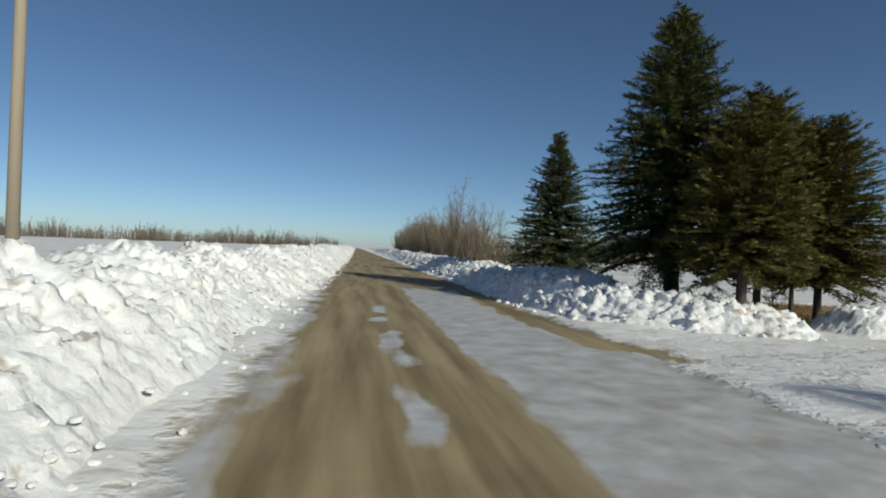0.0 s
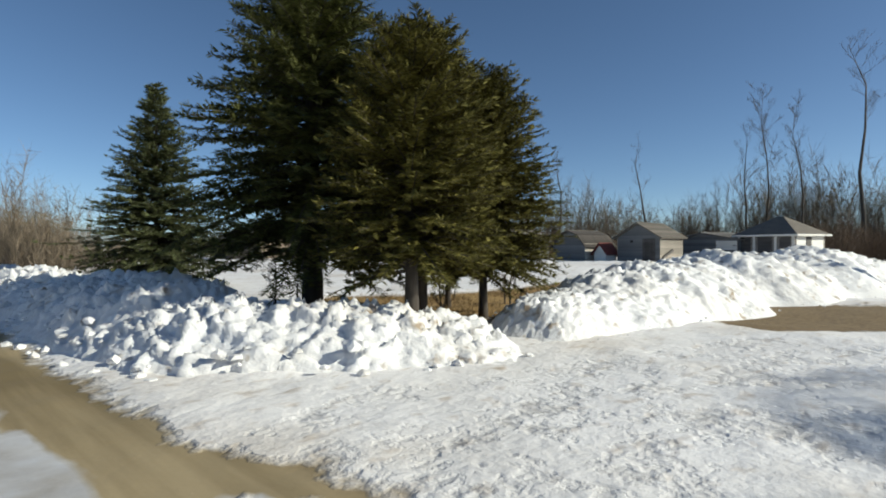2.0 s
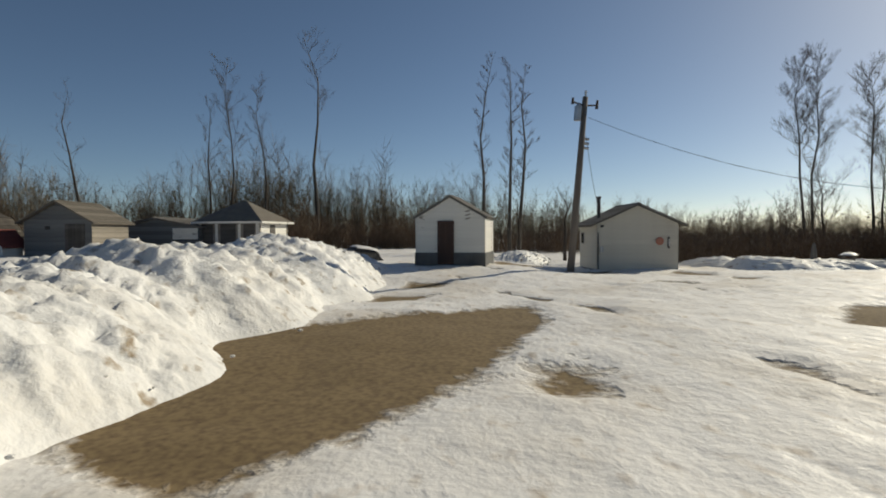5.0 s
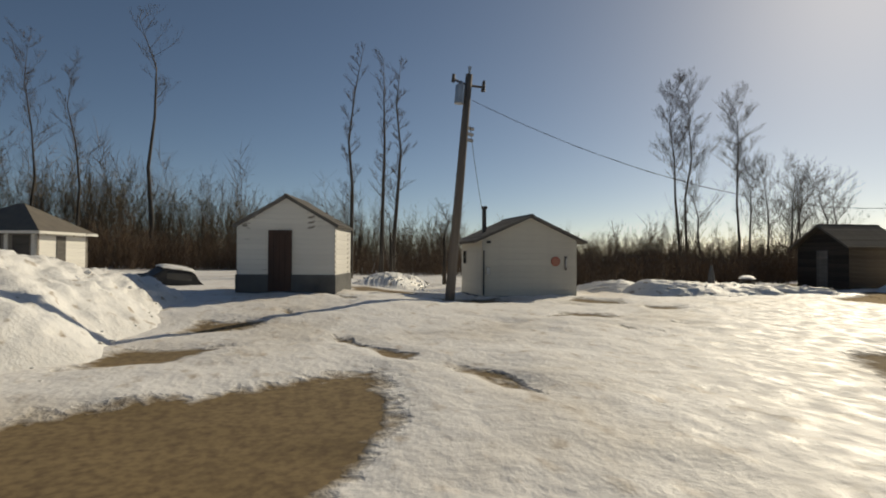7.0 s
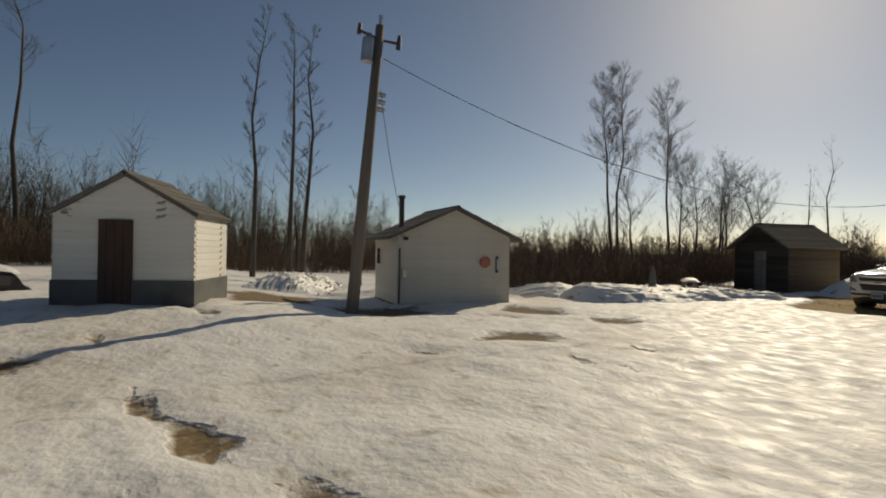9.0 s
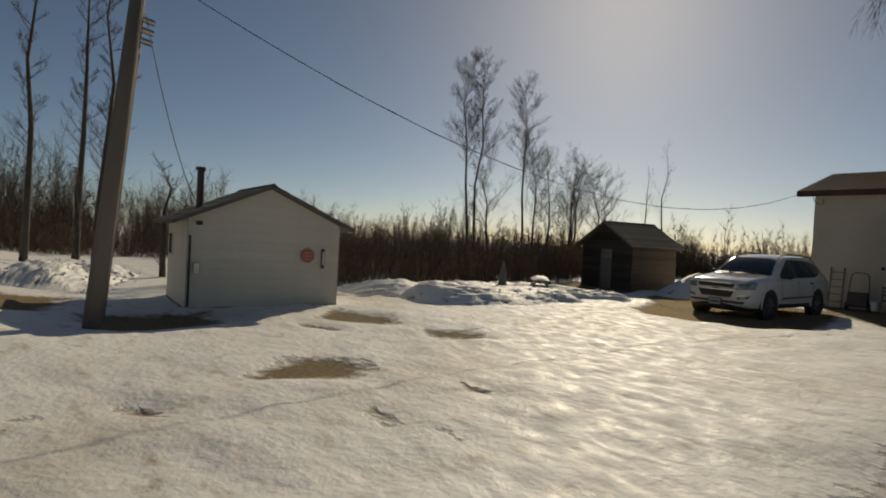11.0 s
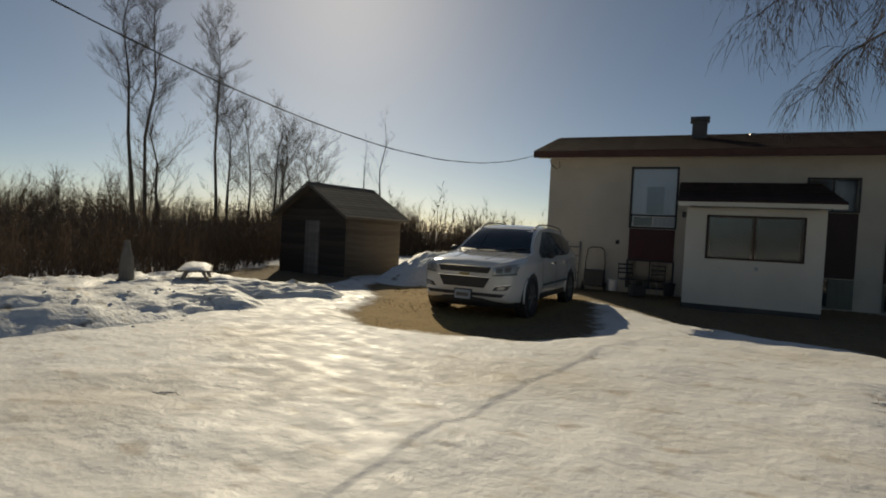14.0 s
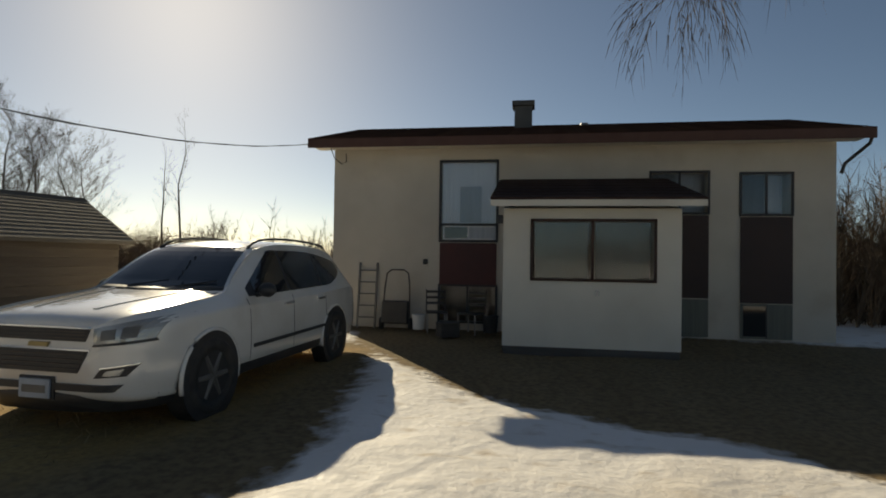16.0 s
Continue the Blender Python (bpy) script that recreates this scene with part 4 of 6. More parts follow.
    for x0, x1, z0, z1, p0 in ((1.3, 2.4, 2.58, 3.4, 0.82), (3.05, 3.98, 2.55, 3.36, 0.75)):
        window_unit("window", t, x0, x1, z0, z1, -0.01, M_PLASTIC, panes=2, frame_w=0.045)
        part("curtain", boxed(x0 + 0.55, x1 - 0.05, 0.3, 0.33, z0, z1), M_CURTAIN, t)
        part("panel", boxed(x0 - 0.02, x1 + 0.02, -0.03, -0.003, p0, z0 - 0.06), M_DARKPANEL, t)
        low_win = part("basement_window", boxed(x0 - 0.02, x1 + 0.02, -0.022, -0.003, 0.03, p0 - 0.02), M_DRAPE, t, "grey basement window")
        part("pane", boxed(x0 + 0.03, (x0 + x1) / 2 - 0.015, -0.03, -0.024, 0.08, p0 - 0.06), M_GLASS, low_win)
        part("pane", boxed((x0 + x1) / 2 + 0.015, x1 - 0.03, -0.03, -0.024, 0.08, p0 - 0.06), M_DRAPE, low_win)
        part("mullion", boxed((x0 + x1) / 2 - 0.013, (x0 + x1) / 2 + 0.013, -0.034, -0.024, 0.05, p0 - 0.03), M_PLASTIC, low_win)
    # chimney and vent
    ch = part("chimney", boxed(-1.62, -1.18, 1.9, 2.3, 4.5, 5.42, 0.01), M_BLOCK, t, "grey block chimney")
    part("cap", boxed(-1.68, -1.12, 1.84, 2.36, 5.42, 5.55, 0.015), M_BLOCK, ch)
    vt = bmesh.new()
    tube(vt, (0.15, 2.6, 4.8), (0.15, 2.6, 5.04), 0.07, 0.07, 10)
    tube(vt, (0.15, 2.6, 5.04), (0.15, 2.6, 5.11), 0.13, 0.1, 10)
    part("roof_vent", vt, M_DULLMETAL, t)
    # porch
    x0, x1, f, h0, h1 = -1.62, 1.25, -2.62, 2.42, 3.2
    po = part("porch", boxed(x0, x1, f + 0.1, -0.004, 0.0, 0.1), M_BLOCK, t, "white lean-to porch with a wide window")
    wx0, wx1, wz0, wz1 = -1.12, 0.82, 1.25, 2.2
    for a, b, c, e2 in ((x0, wx0, 0.1, h0), (wx1, x1, 0.1, h0), (wx0, wx1, 0.1, wz0), (wx0, wx1, wz1, h0)):
        part("porch_wall", boxed(a, b, f, f + 0.1, c, e2), M_PORCH, po)
    for a in (x0, x1 - 0.1):
        s = bmesh.new()
        vs = [(f + 0.102, 0.1), (-0.004, 0.1), (-0.004, h1 - 0.1), (f + 0.102, h0)]
        va, vb = [s.verts.new((a, y, z)) for y, z in vs], [s.verts.new((a + 0.1, y, z)) for y, z in vs]
        s.faces.new(va)
        s.faces.new(vb[::-1])
        for k in range(4):
            s.faces.new((va[k], vb[k], vb[(k + 1) % 4], va[(k + 1) % 4]))
        bmesh.ops.recalc_face_normals(s, faces=s.faces)
        part("porch_wall", s, M_PORCH, po)
    window_unit("porch_window", t, wx0, wx1, wz0, wz1, f - 0.01, M_BROWNDOOR, panes=2, frame_w=0.045)
    for a, b in ((wx0, -0.18), (-0.12, wx1)):
        part("curtain", boxed(a + 0.03, b - 0.03, f + 0.12, f + 0.14, wz0, wz1), M_DRAPE, po, "dim grey-green curtain")
    r = roof_slope(t, "porch_roof", (f - 0.28, h0 + 0.06), (-0.06, h1), x0 - 0.2, x1 + 0.3, M_ROOFBROWN, thick=0.08, courses=7)
    r.matrix_local = pose(0, 0, 0, 0, 0, 90) @ Matrix.Diagonal((1, -1, 1, 1))
    part("porch_fascia", boxed(x0 - 0.2, x1 + 0.3, f - 0.31, f - 0.285, h0 + 0.01, h0 + 0.115), M_PORCH, po)
    part("skirt", boxed(x0 + 0.02, x1 - 0.02, f + 0.0, f + 0.08, -0.05, 0.098), M_DARKWOOD, po)
    lamp = bmesh.new()
    tube(lamp, (x0 - 0.05, f - 0.06, 2.16), (x0 - 0.05, f - 0.06, 2.3), 0.05, 0.05, 8)
    part("porch_lamp", lamp, M_PLASTIC, po)
    part("outlet", boxed(-0.1, -0.04, f - 0.02, f - 0.003, 0.98, 1.06), M_METAL, po)
    return t


build_house()


# ---- parked car ----
def spline(points, per):
    """Points on a smooth curve through the given points."""
    out = []
    n = len(points)
    for i in range(n - 1):
        p0, p1, p2, p3 = (Vector(points[max(0, min(n - 1, i + k))]) for k in (-1, 0, 1, 2))
        for s in range(per):
            t = s / per
            out.append(0.5 * (2 * p1 + (p2 - p0) * t + (2 * p0 - 5 * p1 + 4 * p2 - p3) * t * t + (3 * p1 - p0 - 3 * p2 + p3) * t ** 3))
    out.append(Vector(points[-1]))
    return out


def build_suv(m):
    t = thing("suv", m, "white mid-size SUV parked nose out beside the house", "car")
    # stations from the nose back: y, half width, bottom, shoulder, top, top half width
    st = [(0.0, 0.60, 0.40, 0.86, 0.955, 0.50), (0.03, 0.70, 0.36, 0.89, 0.995, 0.60), (0.10, 0.81, 0.32, 0.93, 1.03, 0.68), (0.24, 0.89, 0.29, 0.97, 1.06, 0.74), (0.5, 0.955, 0.27, 1.0, 1.095, 0.79), (0.85, 0.985, 0.26, 1.02, 1.13, 0.82), (1.2, 0.995, 0.26, 1.04, 1.165, 0.83), (1.42, 0.995, 0.26, 1.05, 1.21, 0.81), (1.65, 0.995, 0.26, 1.06, 1.37, 0.75), (1.95, 0.995, 0.26, 1.07, 1.56, 0.70), (2.25, 0.995, 0.26, 1.08, 1.685, 0.67), (2.7, 0.995, 0.26, 1.09, 1.745, 0.66), (3.3, 0.995, 0.26, 1.10, 1.755, 0.66), (3.9, 0.99, 0.26, 1.12, 1.735, 0.645), (4.4, 0.98, 0.27, 1.13, 1.68, 0.62), (4.72, 0.96, 0.28, 1.13, 1.58, 0.60), (4.93, 0.93, 0.3, 1.08, 1.34, 0.66), (5.08, 0.86, 0.36, 0.96, 1.10, 0.70), (5.1, 0.7, 0.4, 0.82, 1.0, 0.6)]
    halves = []
    for y, hw, zb, zs, zt, tw in st:
        halves.append([(0.0, y, zb), (hw * 0.86, y, zb), (hw * 0.975, y, zb + 0.12), (hw, y, zb + 0.34), (hw * 0.985, y, zs - 0.1), (hw * 0.95, y, zs), (tw + (hw * 0.95 - tw) * 0.14, y, zt - (zt - zs) * 0.15), (tw, y, zt - 0.03), (tw * 0.66, y, zt + 0.004), (0.0, y, zt + 0.02)])
    tracks = [spline([h[k] for h in halves], 4) for k in range(10)]
    bm = bmesh.new()
    rings = []
    for i in range(len(tracks[0])):
        half = spline([tr[i] for tr in tracks], 4)
        ring = [bm.verts.new(p) for p in half] + [bm.verts.new((-p.x, p.y, p.z)) for p in half[-2:0:-1]]
        rings.append(ring)
    n = len(rings[0])
    for a, b in zip(rings, rings[1:]):
        for k in range(n):
            bm.faces.new((a[k], a[(k + 1) % n], b[(k + 1) % n], b[k]))
    bm.faces.new(rings[0])
    bm.faces.new(rings[-1])
    bmesh.ops.recalc_face_normals(bm, faces=bm.faces)
    hull = BVHTree.FromBMesh(bm)
    body = shade_smooth(part("body", bm, M_CARPAINT, t))

    def skin(shape, origin, way, lift=0.008, deep=0.03, nu=10, nv=6):
        """A plate laid on the hull; shape(u, v) gives the two coordinates across the way of sight."""
        g = bmesh.new()
        way = Vector(way)
        grid = []
        for i in range(nu + 1):
            col = []
            for j in range(nv + 1):
                o = origin(*shape(i / nu, j / nv))
                hit = hull.ray_cast(o, way)
                p = hit[0] if hit[0] is not None else o + way * 2.5
                col.append(p)
            grid.append(col)
        top = [[g.verts.new(p - way * lift) for p in c] for c in grid]
        low = [[g.verts.new(p + way * deep) for p in c] for c in grid]
        for i in range(nu):
            for j in range(nv):
                g.faces.new((top[i][j], top[i + 1][j], top[i + 1][j + 1], top[i][j + 1]))
        rim = [(i, 0) for i in range(nu)] + [(nu, j) for j in range(nv)] + [(i, nv) for i in range(nu, 0, -1)] + [(0, j) for j in range(nv, 0, -1)]
        for (a, b), (c, d) in zip(rim, rim[1:] + rim[:1]):
            g.faces.new((top[a][b], top[c][d], low[c][d], low[a][b]))
        bmesh.ops.recalc_face_normals(g, faces=g.faces)
        return g

    def quad(c0, c1, c2, c3):
        """Bilinear patch: c0 to c1 along u at the foot, c3 to c2 at the head."""
        def f(u, v):
            return tuple((c0[k] * (1 - u) + c1[k] * u) * (1 - v) + (c3[k] * (1 - u) + c2[k] * u) * v for k in (0, 1))
        return f

    def front(a, b):
        return Vector((a, -1.0, b))

    def rear(a, b):
        return Vector((a, 6.0, b))

    ahead, back = (0, 1, 0), (0, -1, 0)

    def face(name, corners, mat, lift=0.008, deep=0.03, nu=10, nv=4, parent=t, label=""):
        return part(name, skin(quad(*corners), front, ahead, lift, deep, nu, nv), mat, parent, label)

    # front end
    up = face("grille", ((-0.47, 0.825), (0.47, 0.825), (0.52, 0.93), (-0.52, 0.93)), M_PLASTIC, 0.010, label="black honeycomb upper grille")
    lo = face("grille", ((-0.40, 0.56), (0.40, 0.56), (0.50, 0.745), (-0.50, 0.745)), M_PLASTIC, 0.012, label="black honeycomb lower grille")
    for z in (0.85, 0.88, 0.905):
        face("grille_bar", ((-0.48, z - 0.004), (0.48, z - 0.004), (0.48, z + 0.004), (-0.48, z + 0.004)), M_DARKPIPE, 0.017, parent=up)
    for k in range(4):
        z, w = 0.595 + 0.04 * k, 0.41 + 0.02 * k
        face("grille_bar", ((-w, z - 0.005), (w, z - 0.005), (w, z + 0.005), (-w, z + 0.005)), M_DARKPIPE, 0.02, parent=lo)
    face("grille_trim", ((-0.52, 0.748), (0.52, 0.748), (0.52, 0.762), (-0.52, 0.762)), M_CHROME, 0.014)
    face("grille_trim", ((-0.53, 0.932), (0.53, 0.932), (0.53, 0.946), (-0.53, 0.946)), M_CHROME, 0.014)
    face("badge", ((-0.1, 0.772), (0.1, 0.772), (0.12, 0.812), (-0.08, 0.812)), material("brass_badge", (0.28, 0.22, 0.10), 0.35, metal=0.6), 0.02, label="gold-coloured badge")
    face("bumper_skirt", ((-0.72, 0.41), (0.72, 0.41), (0.78, 0.47), (-0.78, 0.47)), M_PLASTIC, 0.016, nu=16)
    sk = bmesh.new()
    pts = [(-0.95, 0.62), (-0.9, 0.36), (-0.72, 0.12), (-0.4, 0.02), (0, 0.0), (0.4, 0.02), (0.72, 0.12), (0.9, 0.36), (0.95, 0.62)]
    cols = [[sk.verts.new((x * s, y + o, z)) for s, o, z in ((1.0, 0.0, 0.44), (0.995, -0.012, 0.34), (0.96, 0.03, 0.22), (0.9, 0.1, 0.2), (0.9, 0.2, 0.42))] for x, y in pts]
    for a, b in zip(cols, cols[1:]):
        for k in range(5):
            sk.faces.new((a[k], a[(k + 1) % 5], b[(k + 1) % 5], b[k]))
    sk.faces.new(cols[0])
    sk.faces.new(cols[-1])
    bmesh.ops.recalc_face_normals(sk, faces=sk.faces)
    shade_smooth(part("bumper_skirt", sk, M_PLASTIC, t, "black lower bumper"))
    plate = part("number_plate", boxed(-0.155, 0.155, -0.04, -0.018, 0.34, 0.50, 0.004), M_CURTAIN, t)
    part("plate_bar", boxed(-0.12, 0.12, -0.043, -0.0412, 0.385, 0.45), M_DULLMETAL, plate)
    part("plate_holder", boxed(-0.18, 0.18, -0.018, 0.06, 0.32, 0.52, 0.006), M_PLASTIC, plate)
    for sx in (-1, 1):
        def mirrored(*c):
            return tuple((sx * a, b) for a, b in c)
        lamp = face("headlight", mirrored((0.56, 0.80), (0.90, 0.83), (0.925, 1.03), (0.555, 0.935)), M_LENS, 0.014, 0.04, 12, 6, label="clear wrap-round headlight")
        face("bezel", mirrored((0.55, 0.785), (0.91, 0.815), (0.905, 0.84), (0.56, 0.805)), M_PLASTIC, 0.018, 0.03, 12, 2, lamp)
        face("bulb", mirrored((0.62, 0.84), (0.72, 0.85), (0.72, 0.935), (0.62, 0.92)), M_DULLMETAL, 0.02, 0.03, 4, 4, lamp)
        face("bulb", mirrored((0.76, 0.855), (0.84, 0.86), (0.84, 0.955), (0.76, 0.945)), M_DULLMETAL, 0.02, 0.03, 4, 4, lamp)
        fog = face("fog_lamp_housing", mirrored((0.56, 0.525), (0.80, 0.54), (0.86, 0.63), (0.62, 0.60)), M_DARKPIPE, 0.008, 0.03, 8, 3)
        face("fog_lamp", mirrored((0.64, 0.545), (0.76, 0.55), (0.79, 0.605), (0.67, 0.59)), M_LENS, 0.018, 0.03, 6, 4, fog, "round clear fog lamp")
        face("fog_trim", mirrored((0.62, 0.605), (0.86, 0.635), (0.865, 0.645), (0.62, 0.615)), M_CHROME, 0.016, 0.02, 8, 1, fog)

        def side(a, b):
            return Vector((sx * 2.0, a, b))

        def flank(name, shape, mat, lift=0.006, deep=0.02, nu=10, nv=6, parent=t, label=""):
            return part(name, skin(shape, side, (-sx, 0, 0), lift, deep, nu, nv), mat, parent, label)

        def window(y0, y1):
            def f(u, v):
                y = y0 + (y1 - y0) * u
                foot = 1.115 + 0.02 * (y - 2.0) + 0.23 * max(0.0, (y - 3.75) / 0.85) ** 2
                head = min(1.64, 1.20 + (y - 1.72) * 0.60) - 0.17 * max(0.0, (y - 3.1) / 1.5) ** 2
                return y, foot + (max(head, foot + 0.005) - foot) * v
            return f
        flank("window_surround", window(1.72, 4.62), M_PLASTIC, 0.004, nu=24)
        flank("side_window", window(1.86, 2.62), M_GLASS, 0.009, nu=8)
        flank("side_window", window(2.70, 3.60), M_GLASS, 0.009, nu=8)
        flank("quarter_window", window(3.68, 4.50), M_GLASS, 0.009, nu=8)
        for y in (1.66, 2.68, 3.68):
            flank("door_seam", quad((y, 0.42), (y + 0.009, 0.42), (y + 0.009, 1.09), (y, 1.09)), M_PLASTIC, 0.002, nu=1, nv=10)
        flank("side_moulding", quad((1.72, 0.545), (3.62, 0.565), (3.62, 0.605), (1.72, 0.585)), M_PLASTIC, 0.014, nu=10, nv=2)
        flank("sill", quad((1.5, 0.29), (3.5, 0.29), (3.5, 0.40), (1.5, 0.40)), M_PLASTIC, 0.012, nu=10, nv=2)
        for y in (2.55, 3.5):
            flank("door_handle", quad((y - 0.12, 0.965), (y + 0.1, 0.97), (y + 0.1, 1.0), (y - 0.12, 0.995)), M_CHROME, 0.028, nu=4, nv=2)
        tail = part("tail_light", skin(quad((sx * 0.70, 0.96), (sx * 0.90, 0.96), (sx * 0.86, 1.2), (sx * 0.66, 1.2)), rear, back, 0.012, 0.03, 6, 4), M_REDSIGN, t)
        top = []
        for y in (2.18, 2.4, 2.9, 3.5, 4.0, 4.3, 4.45):
            hit = hull.ray_cast(Vector((sx * 0.6, y, 3)), Vector((0, 0, -1)))[0]
            top.append(hit + Vector((0, 0, 0.0 if y in (2.18, 4.45) else 0.055)))
        rail = bmesh.new()
        bent_tube(rail, spline(top, 3), [0.018] * (3 * (len(top) - 1) + 1), 6)
        shade_smooth(part("roof_rail", rail, M_PLASTIC, t, "black arched roof rail"))
        mir = bmesh.new()
        bmesh.ops.create_uvsphere(mir, u_segments=14, v_segments=8, radius=1.0)
        for v in mir.verts:
            v.co = Vector((sx * 1.07 + v.co.x * 0.11, 1.86 + v.co.y * (0.085 if v.co.y < 0 else 0.03), 1.18 + v.co.z * 0.085))
        wing = shade_smooth(part("wing_mirror", mir, M_PLASTIC, t, "black wing mirror"))
        part("stalk", tube(bmesh.new(), (sx * 0.9, 1.87, 1.11), (sx * 1.02, 1.87, 1.14), 0.03, 0.03, 6), M_PLASTIC, wing)
        for y in (0.98, 4.02):
            arch = bmesh.new()
            tube(arch, (sx * 0.80, y, 0.38), (sx * 0.999, y, 0.38), 0.45, 0.45, 32)
            part("wheel_arch", arch, M_PLASTIC, body)
            lip = bmesh.new()
            ends = [(sx * 0.985, y + 0.455 * math.cos(a), 0.38 + 0.455 * math.sin(a)) for a in [radians(-12 + 204 * k / 18) for k in range(19)]]
            bent_tube(lip, ends, [0.022] * 19, 6)
            shade_smooth(part("arch_lip", lip, M_CARPAINT, body))
            ty = bmesh.new()
            prof = [(0.25, 0.79), (0.345, 0.785), (0.375, 0.81), (0.38, 0.9), (0.375, 0.99), (0.345, 1.015), (0.25, 1.01)]
            seg = 32
            ring = [[ty.verts.new((sx * px, y + r * math.cos(math.tau * k / seg), 0.38 + r * math.sin(math.tau * k / seg))) for r, px in prof] for k in range(seg)]
            for k in range(seg):
                for q in range(len(prof)):
                    ty.faces.new((ring[k][q], ring[k][(q + 1) % len(prof)], ring[(k + 1) % seg][(q + 1) % len(prof)], ring[(k + 1) % seg][q]))
            bmesh.ops.recalc_face_normals(ty, faces=ty.faces)
            wheel = shade_smooth(part("wheel", ty, M_TYRE, t))
            rim = bmesh.new()
            tube(rim, (sx * 0.86, y, 0.38), (sx * 0.95, y, 0.38), 0.25, 0.245, 22)
            for k in range(6):
                c, s = math.cos(math.tau * k / 6), math.sin(math.tau * k / 6)
                tube(rim, (sx * 0.985, y, 0.38), (sx * 0.98, y + 0.235 * c, 0.38 + 0.235 * s), 0.04, 0.032, 6)
            part("rim", rim, M_DULLMETAL, wheel)
    glass = part("windscreen", skin(quad((-0.76, 1.225), (0.76, 1.225), (0.60, 1.665), (-0.60, 1.665)), front, ahead, 0.008, 0.03, 16, 8), M_GLASS, t)
    shade_smooth(part("cowl", skin(quad((-0.79, 1.185), (0.79, 1.185), (0.77, 1.222), (-0.77, 1.222)), front, ahead, 0.006, 0.03, 16, 2), M_PLASTIC, t))
    part("rear_window", skin(quad((-0.62, 1.3), (0.62, 1.3), (0.54, 1.58), (-0.54, 1.58)), rear, back, 0.008, 0.03, 12, 6), M_GLASS, t)

    def above(a, b):
        return Vector((a, b, 3.0))

    for sx in (-1, 1):
        def seam(u, v):
            y = 0.3 + 1.08 * u
            return sx * (0.60 + 0.16 * u ** 0.6) + 0.007 * v, y
        part("hood_seam", skin(seam, above, (0, 0, -1), 0.002, 0.01, 14, 1), M_PLASTIC, t)

        def fold(u, v):
            return sx * (0.30 + 0.16 * u) + sx * 0.035 * v, 0.24 + 1.1 * u
        part("hood_fold", skin(fold, above, (0, 0, -1), 0.009, 0.02, 14, 2), M_CARPAINT, t)
    for x in (-0.38, 0.22):
        wp = bmesh.new()
        tube(wp, (x, 1.40, 1.215), (x + 0.44, 1.5, 1.285), 0.012, 0.008, 5)
        part("wiper", wp, M_PLASTIC, t)
    return t


build_suv(pose(26.33, -14.5, -0.02, 0, 0, 175.5))


